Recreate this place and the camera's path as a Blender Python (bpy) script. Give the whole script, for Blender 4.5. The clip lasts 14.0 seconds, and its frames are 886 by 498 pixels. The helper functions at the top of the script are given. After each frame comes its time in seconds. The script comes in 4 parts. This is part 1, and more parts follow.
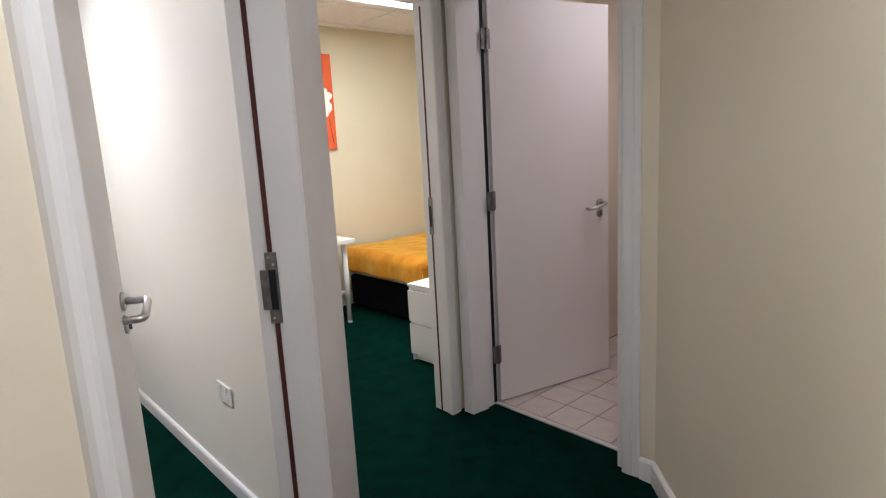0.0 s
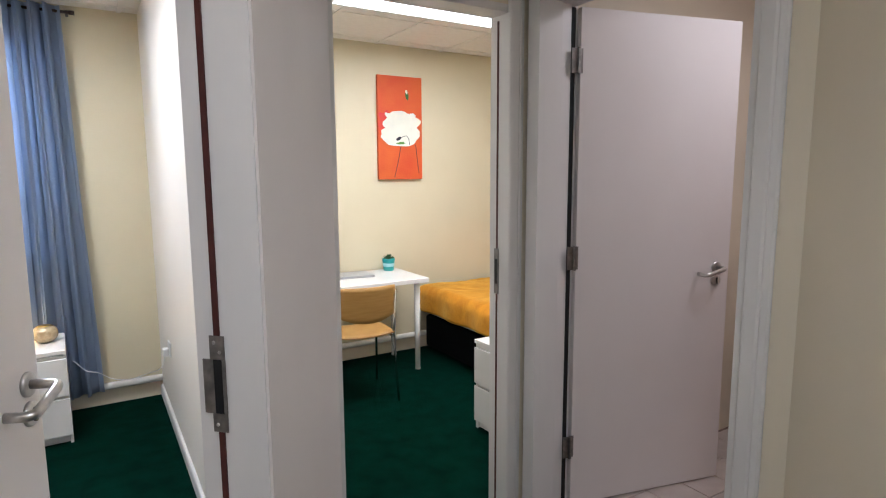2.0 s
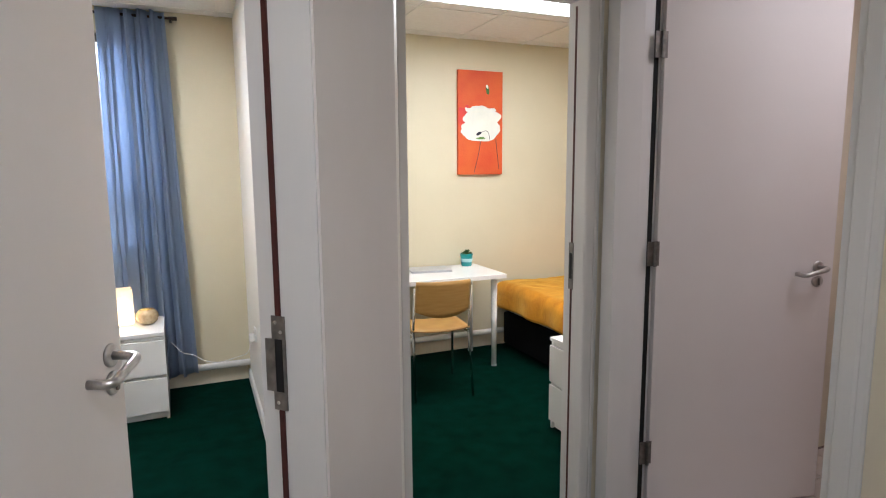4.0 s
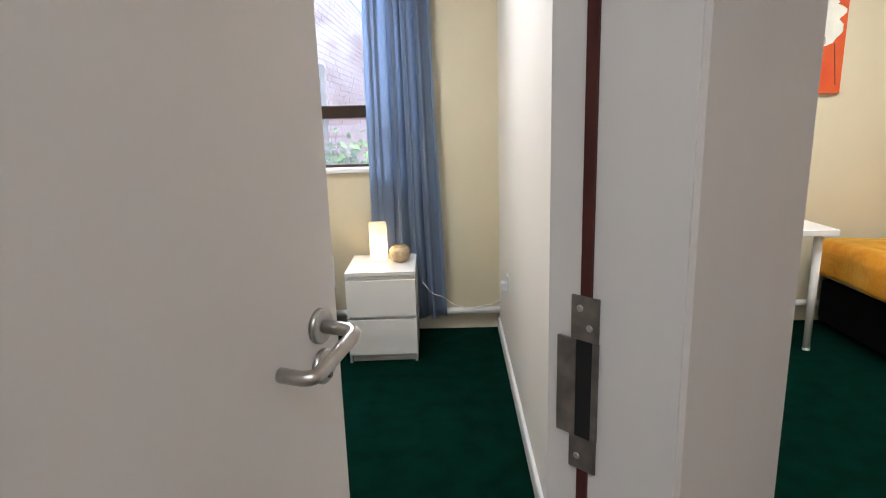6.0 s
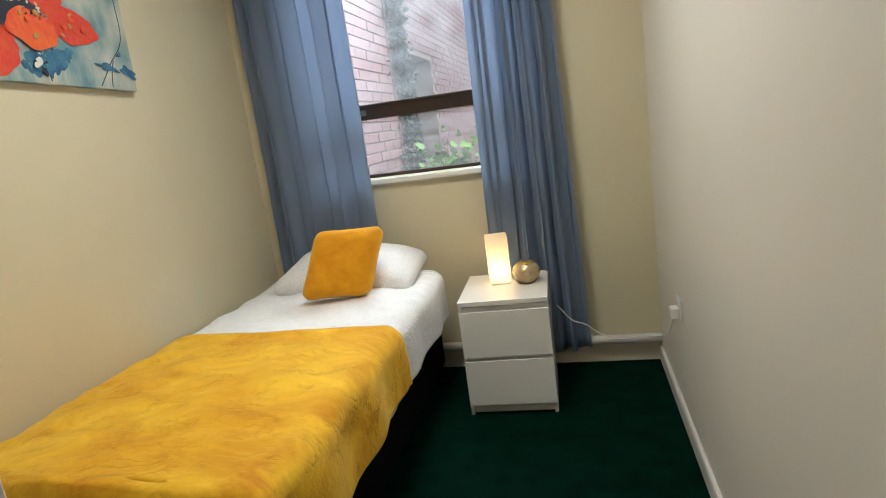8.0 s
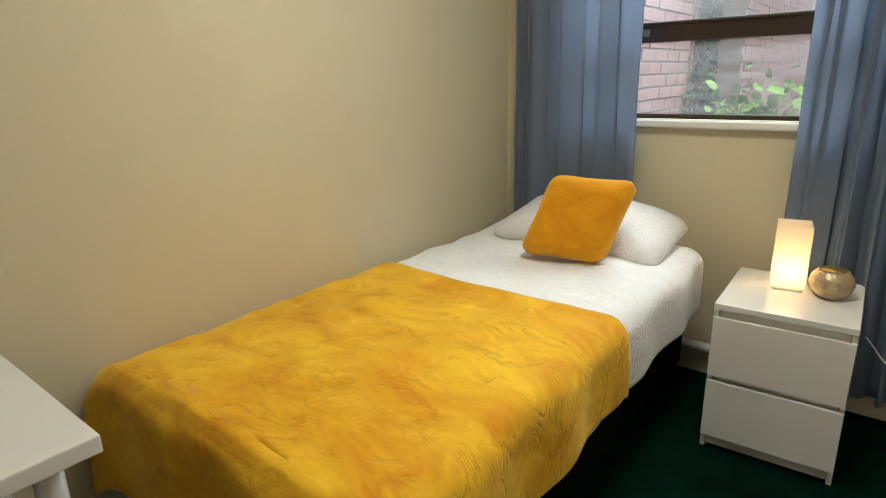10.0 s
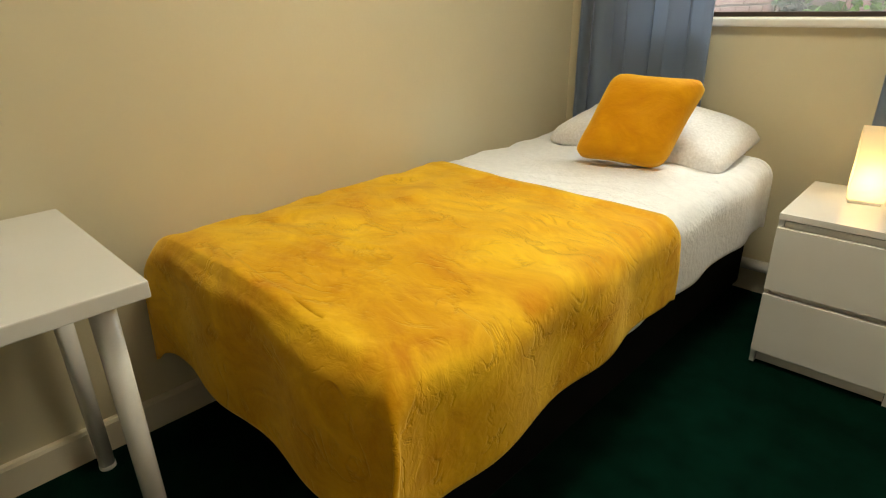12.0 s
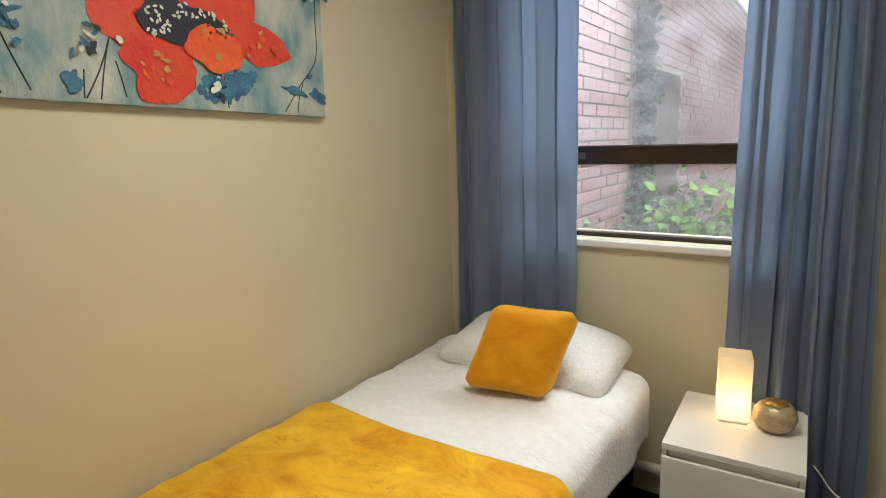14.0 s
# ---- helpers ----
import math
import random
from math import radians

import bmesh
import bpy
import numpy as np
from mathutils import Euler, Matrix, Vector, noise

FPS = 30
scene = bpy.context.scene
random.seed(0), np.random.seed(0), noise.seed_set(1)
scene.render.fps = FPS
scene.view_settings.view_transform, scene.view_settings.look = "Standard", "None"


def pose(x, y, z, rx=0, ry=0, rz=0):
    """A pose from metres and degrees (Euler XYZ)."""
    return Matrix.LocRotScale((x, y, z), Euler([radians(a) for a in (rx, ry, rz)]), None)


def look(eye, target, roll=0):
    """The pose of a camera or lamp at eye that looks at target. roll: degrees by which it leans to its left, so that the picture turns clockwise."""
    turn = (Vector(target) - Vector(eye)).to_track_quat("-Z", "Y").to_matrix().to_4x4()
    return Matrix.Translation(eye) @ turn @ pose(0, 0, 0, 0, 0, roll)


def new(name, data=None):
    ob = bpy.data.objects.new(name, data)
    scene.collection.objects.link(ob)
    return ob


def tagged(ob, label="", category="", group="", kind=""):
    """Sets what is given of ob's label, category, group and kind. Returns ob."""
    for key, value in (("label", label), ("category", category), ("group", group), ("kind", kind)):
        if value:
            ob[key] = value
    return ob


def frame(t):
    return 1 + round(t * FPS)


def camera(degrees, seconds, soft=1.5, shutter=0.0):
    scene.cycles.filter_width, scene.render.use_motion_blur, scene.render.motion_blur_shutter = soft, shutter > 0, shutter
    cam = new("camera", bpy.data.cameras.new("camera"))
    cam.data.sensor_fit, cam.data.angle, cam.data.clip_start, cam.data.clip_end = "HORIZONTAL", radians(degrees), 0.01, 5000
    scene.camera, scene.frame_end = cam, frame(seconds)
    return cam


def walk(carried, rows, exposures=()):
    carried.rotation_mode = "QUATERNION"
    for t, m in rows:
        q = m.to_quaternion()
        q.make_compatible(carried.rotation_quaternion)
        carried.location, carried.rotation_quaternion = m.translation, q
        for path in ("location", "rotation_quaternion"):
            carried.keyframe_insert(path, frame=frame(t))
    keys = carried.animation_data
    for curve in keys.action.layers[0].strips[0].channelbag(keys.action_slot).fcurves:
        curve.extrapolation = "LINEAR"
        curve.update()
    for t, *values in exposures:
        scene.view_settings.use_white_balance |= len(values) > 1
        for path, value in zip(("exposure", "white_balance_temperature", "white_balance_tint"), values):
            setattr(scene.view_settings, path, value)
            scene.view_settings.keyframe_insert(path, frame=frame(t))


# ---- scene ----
cam = camera(74.8, 14.0, soft=1.1)
PATH = [
    (0, (0.448, 0.278, 1.475), (1.769, 1.737, 1.117), -3.1),
    (0.5, (0.698, 0.449, 1.478), (1.975, 1.945, 1.117), -1.6),
    (1, (0.853, 0.537, 1.473), (1.952, 2.158, 1.065), -1.8),
    (1.5, (0.922, 0.571, 1.522), (1.957, 2.252, 1.199), -1.3),
    (2, (0.95, 0.557, 1.53), (1.983, 2.25, 1.268), -0.3),
    (4.3, (1.012, 0.553, 1.482), (1.646, 2.428, 1.2), -0.5),
    (4.5, (0.981, 0.624, 1.464), (1.494, 2.528, 1.129), -0.6),
    (5, (0.997, 0.838, 1.438), (1.338, 2.783, 1.117), 0.0),
    (5.5, (1.018, 1.01, 1.415), (1.189, 2.961, 1.012), -0.3),
    (6, (1.014, 1.179, 1.393), (0.972, 3.13, 0.953), -1.7),
    (6.5, (0.998, 1.337, 1.382), (0.751, 3.272, 0.943), -2.2),
    (7, (0.985, 1.460, 1.328), (0.661, 3.390, 0.914), -3.6),
    (7.5, (0.965, 1.72, 1.270), (0.539, 3.630, 0.858), -6.2),
    (8, (0.944, 1.932, 1.315), (0.478, 3.835, 0.911), -7.8),
    (8.5, (0.846, 2.086, 1.297), (0.239, 3.958, 0.894), -6.2),
    (9, (0.781, 2.291, 1.299), (-0.062, 4.038, 0.81), -4.2),
    (11.5, (0.847, 2.409, 1.245), (-0.554, 3.685, 0.606), -1.1),
    (12, (0.844, 2.397, 1.178), (-0.461, 3.694, 0.394), -1.3),
    (12.5, (0.887, 2.393, 1.182), (-0.413, 3.692, 0.393), -1.8),
    (13, (0.850, 2.403, 1.250), (-0.414, 3.840, 0.680), -1.4),
    (13.5, (0.802, 2.500, 1.435), (-0.382, 4.006, 0.860), -2.6),
    (14, (0.792, 2.532, 1.530), (-0.320, 4.151, 1.165), -1.8),
]
EXPOSURES = [(0.0, 0.58, 5500, 12), (2.0, 0.52, 5400, 12), (4.5, 0.5, 5500, 11), (5.5, 0.42, 5600, 10), (6.5, 0.3, 5700, 10), (7.0, 0.2, 6000, 6), (7.5, -0.08, 6400, 3), (8.0, -0.3, 6200, 3), (8.5, -0.36, 6400, 1), (9.0, -0.42, 6500, 2),
             (11.5, -0.42, 7000, 0), (12.5, -0.24, 8000, 0), (13.0, -0.36, 7300, 1), (13.5, -0.42, 7100, 2), (14.0, -0.50, 6600, 4)]
walk(cam, [(t, look(eye, target, roll)) for t, eye, target, roll in PATH], EXPOSURES)

# ---- world, sun, exposure ----
world = bpy.data.worlds.new("world")
scene.world = world
world.use_nodes = True
wn = world.node_tree
sky = wn.nodes.new("ShaderNodeTexSky")
sky.sky_type = "NISHITA"
sky.sun_disc = False
sky.sun_elevation, sky.sun_rotation = radians(49), radians(104)
sky.air_density, sky.dust_density = 1.0, 4.0
wn.links.new(sky.outputs[0], wn.nodes["Background"].inputs[0])
wn.nodes["Background"].inputs[1].default_value = 0.15
sun = new("sun", bpy.data.lights.new("sun", "SUN"))
sun.data.energy, sun.data.angle, sun.data.color = 3.6, radians(10), (1.0, 0.97, 0.93)
sun.matrix_world = look((10, -2.5, 12), (0, 0, 0))


def area_lamp(name, x, y, z, sx, sy, watts, colour):
    lamp = new(name, bpy.data.lights.new(name, "AREA"))
    lamp.data.shape, lamp.data.size, lamp.data.size_y = "RECTANGLE", sx, sy
    lamp.data.energy, lamp.data.color = watts, colour
    lamp.matrix_world = pose(x, y, z)
    return lamp


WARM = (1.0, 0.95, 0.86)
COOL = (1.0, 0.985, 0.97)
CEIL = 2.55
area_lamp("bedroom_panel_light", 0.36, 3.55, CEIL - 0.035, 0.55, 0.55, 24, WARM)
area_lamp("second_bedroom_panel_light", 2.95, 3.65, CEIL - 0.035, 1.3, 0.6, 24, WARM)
# No corridor or bathroom lamp is seen; these two are added for brightness.
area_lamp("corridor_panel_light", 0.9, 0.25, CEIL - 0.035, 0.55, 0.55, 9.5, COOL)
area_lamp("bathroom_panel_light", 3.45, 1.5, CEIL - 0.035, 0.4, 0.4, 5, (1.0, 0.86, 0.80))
# Unseen lamp above the window, added to strengthen the sky's light.
sky_fill = area_lamp("window_sky_light", 0, 0, 0, 1.8, 1.2, 130, (0.88, 0.94, 1.0))
sky_fill.matrix_world = look((0.25, 5.95, 2.95), (0.05, 4.2, 0.9))

# ---- materials ----


def material(name, colour, rough=0.6, metal=0.0, second=None, scale=6.0, bump=0.05, grain=120.0, sheen=0.0, spec=0.5, stretch=(1, 1, 1)):
    m = bpy.data.materials.new(name)
    m.use_nodes = True
    n, l = m.node_tree.nodes, m.node_tree.links
    b = n["Principled BSDF"]
    b.inputs["Roughness"].default_value, b.inputs["Metallic"].default_value = rough, metal
    b.inputs["Specular IOR Level"].default_value = spec
    if sheen:
        b.inputs["Sheen Weight"].default_value = sheen
        b.inputs["Sheen Roughness"].default_value = 0.4
    second = second or tuple(c * 0.9 for c in colour)
    at = n.new("ShaderNodeTexCoord")
    mp = n.new("ShaderNodeMapping")
    mp.inputs["Scale"].default_value = stretch
    l.new(at.outputs["Object"], mp.inputs[0])
    big = n.new("ShaderNodeTexNoise")
    big.inputs["Scale"].default_value, big.inputs["Detail"].default_value = scale, 5
    l.new(mp.outputs[0], big.inputs["Vector"])
    ramp = n.new("ShaderNodeValToRGB")
    ramp.color_ramp.elements[0].position, ramp.color_ramp.elements[1].position = 0.32, 0.68
    ramp.color_ramp.elements[0].color, ramp.color_ramp.elements[1].color = (*second, 1), (*colour, 1)
    l.new(big.outputs["Fac"], ramp.inputs[0])
    l.new(ramp.outputs[0], b.inputs["Base Color"])
    fine = n.new("ShaderNodeTexNoise")
    fine.inputs["Scale"].default_value, fine.inputs["Detail"].default_value = grain, 3
    l.new(mp.outputs[0], fine.inputs["Vector"])
    bp = n.new("ShaderNodeBump")
    bp.inputs["Strength"].default_value, bp.inputs["Distance"].default_value = bump, 0.01
    l.new(fine.outputs["Fac"], bp.inputs["Height"])
    l.new(bp.outputs[0], b.inputs["Normal"])
    return m


def glow(name, colour, strength):
    m = bpy.data.materials.new(name)
    m.use_nodes = True
    b = m.node_tree.nodes["Principled BSDF"]
    b.inputs["Base Color"].default_value = (*colour, 1)
    b.inputs["Emission Color"].default_value = (*colour, 1)
    b.inputs["Emission Strength"].default_value = strength
    return m


def let_through(m, colour, share):
    """Lets part of the light through a thin sheet of m."""
    n, l = m.node_tree.nodes, m.node_tree.links
    mix, tr = n.new("ShaderNodeMixShader"), n.new("ShaderNodeBsdfTranslucent")
    tr.inputs[0].default_value = (*colour, 1)
    mix.inputs[0].default_value = share
    l.new(n["Principled BSDF"].outputs[0], mix.inputs[1])
    l.new(tr.outputs[0], mix.inputs[2])
    l.new(mix.outputs[0], n["Material Output"].inputs[0])
    return m


def velvet(name, colour, second, scale=4.5, bump=0.9, grain=21, creases=1.0):
    """Crushed pile: broad patches of brushed nap, a bright sheen, and short creases pressed into it, their shade
    coloured in.
    """
    m = material(name, colour, 0.75, second=second, scale=scale, bump=bump, grain=grain, spec=0.2, stretch=(1.0, 1.6, 1.3))
    n, l = m.node_tree.nodes, m.node_tree.links
    b = n["Principled BSDF"]
    b.inputs["Sheen Weight"].default_value = 1.0
    b.inputs["Sheen Roughness"].default_value = 0.45
    b.inputs["Sheen Tint"].default_value = (1.0, 0.70, 0.16, 1)
    noises = [k for k in n if k.type == "TEX_NOISE"]
    noises[0].inputs["Distortion"].default_value = 0.9
    noises[0].inputs["Detail"].default_value = 10
    noises[0].inputs["Roughness"].default_value = 0.66
    noises[1].inputs["Distortion"].default_value = 1.2
    noises[1].inputs["Detail"].default_value = 8
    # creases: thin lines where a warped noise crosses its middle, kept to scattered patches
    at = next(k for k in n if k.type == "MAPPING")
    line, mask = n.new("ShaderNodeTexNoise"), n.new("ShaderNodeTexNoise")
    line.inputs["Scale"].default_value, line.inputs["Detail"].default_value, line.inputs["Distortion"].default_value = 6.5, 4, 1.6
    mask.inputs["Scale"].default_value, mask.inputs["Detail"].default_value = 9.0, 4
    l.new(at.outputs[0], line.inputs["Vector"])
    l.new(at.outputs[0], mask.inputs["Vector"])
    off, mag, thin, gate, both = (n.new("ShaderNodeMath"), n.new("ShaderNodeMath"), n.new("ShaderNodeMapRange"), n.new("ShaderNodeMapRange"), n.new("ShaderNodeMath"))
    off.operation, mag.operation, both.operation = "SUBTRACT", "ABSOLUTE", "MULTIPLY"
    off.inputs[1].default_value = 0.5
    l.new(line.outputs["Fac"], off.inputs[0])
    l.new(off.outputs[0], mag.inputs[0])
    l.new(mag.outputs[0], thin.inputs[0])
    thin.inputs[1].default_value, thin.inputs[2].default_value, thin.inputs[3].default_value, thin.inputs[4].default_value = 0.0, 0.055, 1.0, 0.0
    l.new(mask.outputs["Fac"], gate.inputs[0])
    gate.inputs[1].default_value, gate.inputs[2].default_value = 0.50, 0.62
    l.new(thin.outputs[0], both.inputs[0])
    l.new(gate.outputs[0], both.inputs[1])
    # the creases' shade goes into the base colour: a darker tone along each line
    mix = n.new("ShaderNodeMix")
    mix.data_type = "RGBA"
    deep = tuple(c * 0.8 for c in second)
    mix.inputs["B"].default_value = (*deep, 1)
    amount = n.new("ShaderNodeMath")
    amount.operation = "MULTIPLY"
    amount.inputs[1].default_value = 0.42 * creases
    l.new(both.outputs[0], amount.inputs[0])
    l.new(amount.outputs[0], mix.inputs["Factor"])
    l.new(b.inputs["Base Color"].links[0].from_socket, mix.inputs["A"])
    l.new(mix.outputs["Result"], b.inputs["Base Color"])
    press = n.new("ShaderNodeBump")
    press.invert = True
    press.inputs["Strength"].default_value, press.inputs["Distance"].default_value = 0.35 * creases, 0.008
    l.new(both.outputs[0], press.inputs["Height"])
    l.new(b.inputs["Normal"].links[0].from_socket, press.inputs["Normal"])
    l.new(press.outputs[0], b.inputs["Normal"])
    return m


CREAM = material("cream_wall_paint", (0.77, 0.69, 0.545), 0.5, second=(0.73, 0.65, 0.50), scale=1.6, bump=0.035, grain=90)
# Darker, yellower copy of the cream: dims the brightly lit bedroom walls by colour.
DIMCREAM = material("dimmed_cream_bedroom_paint", (0.665, 0.598, 0.425), 0.5, second=(0.625, 0.556, 0.388), scale=1.6, bump=0.035, grain=90)
WHITE_WALL = material("off_white_wall_paint", (0.81, 0.775, 0.72), 0.5, second=(0.785, 0.75, 0.69), scale=1.4, bump=0.025, grain=90)
GLOSS = material("white_gloss_paint", (0.76, 0.735, 0.715), 0.38, second=(0.70, 0.68, 0.66), scale=4, bump=0.03, grain=40, stretch=(1, 1, 0.25))
DOORPAINT = material("door_satin_paint", (0.735, 0.69, 0.665), 0.42, second=(0.71, 0.66, 0.635), scale=2.5, bump=0.03, grain=60)
CARPET = material("green_carpet", (0.0020, 0.027, 0.017), 0.95, second=(0.0011, 0.0155, 0.0098), scale=9, bump=0.9, grain=420, spec=0.03)
CEILING = material("ceiling_tile", (0.80, 0.78, 0.74), 0.9, second=(0.76, 0.74, 0.70), scale=30, bump=0.2, grain=260)
GRID = material("ceiling_grid_metal", (0.75, 0.74, 0.71), 0.5)
TILE = material("beige_floor_tile", (0.60, 0.52, 0.47), 0.35, second=(0.54, 0.46, 0.41), scale=14, bump=0.03)
GROUT = material("tile_grout", (0.23, 0.17, 0.14), 0.9)
STEEL = material("brushed_steel", (0.62, 0.60, 0.58), 0.3, 1.0, second=(0.50, 0.48, 0.46), scale=60, bump=0.03, grain=300)
DARKSTEEL = material("aged_hinge_steel", (0.30, 0.28, 0.26), 0.42, 1.0, second=(0.18, 0.17, 0.16), scale=40)
REDWOOD = material("dark_red_door_seal", (0.075, 0.012, 0.008), 0.55, second=(0.05, 0.008, 0.006), scale=20)
BLACK = material("black_void", (0.006, 0.006, 0.006), 0.8)
LACQUER = material("white_lacquer", (0.84, 0.83, 0.81), 0.2, second=(0.80, 0.78, 0.74), scale=3, bump=0.01)
PLASTIC = material("white_plastic", (0.80, 0.79, 0.77), 0.35, bump=0.0)
DIVAN = material("black_divan_fabric", (0.006, 0.006, 0.0065), 0.95, spec=0.1, second=(0.004, 0.004, 0.0045), bump=0.3, grain=500)
COTTON = material("white_cotton", (0.86, 0.855, 0.87), 0.9, second=(0.80, 0.795, 0.81), scale=40, bump=0.55, grain=75, sheen=0.2)
PATTERN = material("speckled_white_cotton", (0.86, 0.85, 0.86), 0.9, second=(0.72, 0.70, 0.70), scale=110, bump=0.3, grain=130, sheen=0.2)
MATTRESS = material("mattress_ticking", (0.72, 0.66, 0.60), 0.9, second=(0.64, 0.58, 0.52), scale=30, bump=0.3)
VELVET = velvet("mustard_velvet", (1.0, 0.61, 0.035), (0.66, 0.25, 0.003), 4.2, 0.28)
CUSHION = velvet("golden_velvet", (0.76, 0.35, 0.010), (0.60, 0.22, 0.004), 5.0, 0.2, 30, 0.15)
ORANGE_THROW = velvet("amber_velvet", (0.66, 0.28, 0.008), (0.42, 0.14, 0.003), 4.5, 0.2, 21, 0.3)
CURTAIN = let_through(material("blue_curtain_cotton", (0.205, 0.255, 0.345), 0.85, second=(0.175, 0.22, 0.305), scale=7, bump=0.3, grain=400, sheen=0.15, stretch=(1, 1, 0.3)), (0.66, 0.76, 0.94), 0.42)
BROWNFRAME = material("dark_brown_window_frame", (0.040, 0.022, 0.016), 0.4, second=(0.028, 0.015, 0.011), scale=14)
YELLOWWOOD = material("beech_veneer", (0.50, 0.29, 0.085), 0.4, second=(0.43, 0.235, 0.06), scale=8, bump=0.03, stretch=(1, 1, 8))
CHROME = material("satin_chrome", (0.62, 0.61, 0.60), 0.25, 1.0)
TEAL = material("teal_glaze", (0.02, 0.30, 0.30), 0.3, second=(0.015, 0.24, 0.25))
LEAF = material("green_leaf", (0.06, 0.17, 0.035), 0.6, second=(0.035, 0.10, 0.02), scale=12)
BRIGHTLEAF = material("young_green_leaf", (0.15, 0.30, 0.045), 0.55, second=(0.08, 0.19, 0.03), scale=12)
IVY = material("dark_ivy_leaf", (0.014, 0.042, 0.020), 0.5, spec=0.25, second=(0.007, 0.022, 0.011), scale=12)
STEM = material("brown_twig", (0.12, 0.075, 0.045), 0.9)
GREY = material("grey_laptop_shell", (0.46, 0.46, 0.47), 0.4, 0.3)
VASE = material("gold_speckled_ceramic", (0.56, 0.44, 0.28), 0.22, 0.35, second=(0.40, 0.29, 0.16), scale=55, bump=0.25, grain=140)
VASEIN = material("gold_leaf_interior", (0.55, 0.36, 0.08), 0.35, 0.6)
PAPERLAMP = glow("lit_paper_shade", (1.0, 0.90, 0.74), 0.14)
let_through(PAPERLAMP, (1.0, 0.92, 0.78), 0.7)
BULB = glow("lamp_bulb", (1.0, 0.82, 0.55), 30.0)
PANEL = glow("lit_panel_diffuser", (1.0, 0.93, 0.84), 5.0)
SKYWHITE = glow("overcast_sky_glow", (0.93, 0.96, 1.0), 1.7)
MORTAR = material("mortar", (0.30, 0.25, 0.23), 0.95)
SOIL = material("garden_soil", (0.08, 0.065, 0.05), 0.95, second=(0.05, 0.06, 0.03), scale=3, bump=0.8, grain=30)
STONE = material("pale_render", (0.55, 0.53, 0.50), 0.9)
DARKGLASS = material("reflective_window_glass", (0.16, 0.21, 0.22), 0.08, spec=0.9)
CANVAS_ORANGE = material("orange_canvas_paint", (0.62, 0.115, 0.015), 0.6, second=(0.56, 0.06, 0.012), scale=3.5, bump=0.2)
CANVAS_BLUE = material("pale_blue_canvas_paint", (0.56, 0.55, 0.47), 0.5, second=(0.10, 0.24, 0.28), scale=9.0, bump=0.5, grain=60, stretch=(1, 1.0, 0.55))
RED = material("poppy_red_paint", (0.66, 0.018, 0.014), 0.45, second=(0.66, 0.07, 0.016), scale=14, bump=0.5, grain=60)
REDORANGE = material("poppy_orange_paint", (0.80, 0.15, 0.02), 0.45, second=(0.68, 0.03, 0.015), scale=13, bump=0.5, grain=60)
INK = material("blue_black_paint", (0.012, 0.014, 0.03), 0.5)
BLUE = material("deep_blue_paint", (0.02, 0.085, 0.20), 0.5, second=(0.06, 0.22, 0.33), scale=22, bump=0.4)
IVORY = material("ivory_paint", (0.78, 0.76, 0.66), 0.55, second=(0.68, 0.68, 0.60), scale=9, bump=0.3)
PINK = material("crimson_paint", (0.55, 0.02, 0.045), 0.55, second=(0.60, 0.06, 0.02), scale=8)


def brick_material():
    m = material("red_brick", (0.31, 0.195, 0.205), 0.85, second=(0.22, 0.13, 0.138), scale=20, bump=0.5, grain=90)
    n, l = m.node_tree.nodes, m.node_tree.links
    info, hsv = n.new("ShaderNodeObjectInfo"), n.new("ShaderNodeHueSaturation")
    geo, add = n.new("ShaderNodeNewGeometry"), n.new("ShaderNodeMath")
    l.new(info.outputs["Random"], add.inputs[0])
    l.new(geo.outputs["Random Per Island"], add.inputs[1])
    rng = n.new("ShaderNodeMapRange")
    rng.inputs[2].default_value, rng.inputs[3].default_value, rng.inputs[4].default_value = 2.0, 0.72, 1.25
    l.new(add.outputs[0], rng.inputs[0])
    l.new(rng.outputs[0], hsv.inputs["Value"])
    b = n["Principled BSDF"]
    l.new(b.inputs["Base Color"].links[0].from_socket, hsv.inputs["Color"])
    l.new(hsv.outputs[0], b.inputs["Base Color"])
    return m


BRICK = brick_material()


def clear_glass():
    m = bpy.data.materials.new("window_glass")
    m.use_nodes = True
    n, l = m.node_tree.nodes, m.node_tree.links
    mix, tr, gl, fr = (n.new("ShaderNode" + k) for k in ("MixShader", "BsdfTransparent", "BsdfGlossy", "Fresnel"))
    gl.inputs["Roughness"].default_value = 0.02
    l.new(fr.outputs[0], mix.inputs[0])
    l.new(tr.outputs[0], mix.inputs[1])
    l.new(gl.outputs[0], mix.inputs[2])
    # Patchy whitish veil: condensation haze that also imitates the pane's bright glare.
    haze_noise, haze, veil = (n.new("ShaderNode" + k) for k in ("TexNoise", "BsdfTranslucent", "MixShader"))
    haze_noise.inputs["Scale"].default_value, haze_noise.inputs["Detail"].default_value = 7, 9
    rng = n.new("ShaderNodeMapRange")
    rng.inputs[1].default_value, rng.inputs[2].default_value, rng.inputs[3].default_value, rng.inputs[4].default_value = 0.35, 0.78, 0.035, 0.17
    haze.inputs[0].default_value = (0.85, 0.86, 0.92, 1)
    l.new(haze_noise.outputs["Fac"], rng.inputs[0])
    l.new(rng.outputs[0], veil.inputs[0])
    l.new(mix.outputs[0], veil.inputs[1])
    l.new(haze.outputs[0], veil.inputs[2])
    l.new(veil.outputs[0], n["Material Output"].inputs[0])
    return m


GLASS = clear_glass()

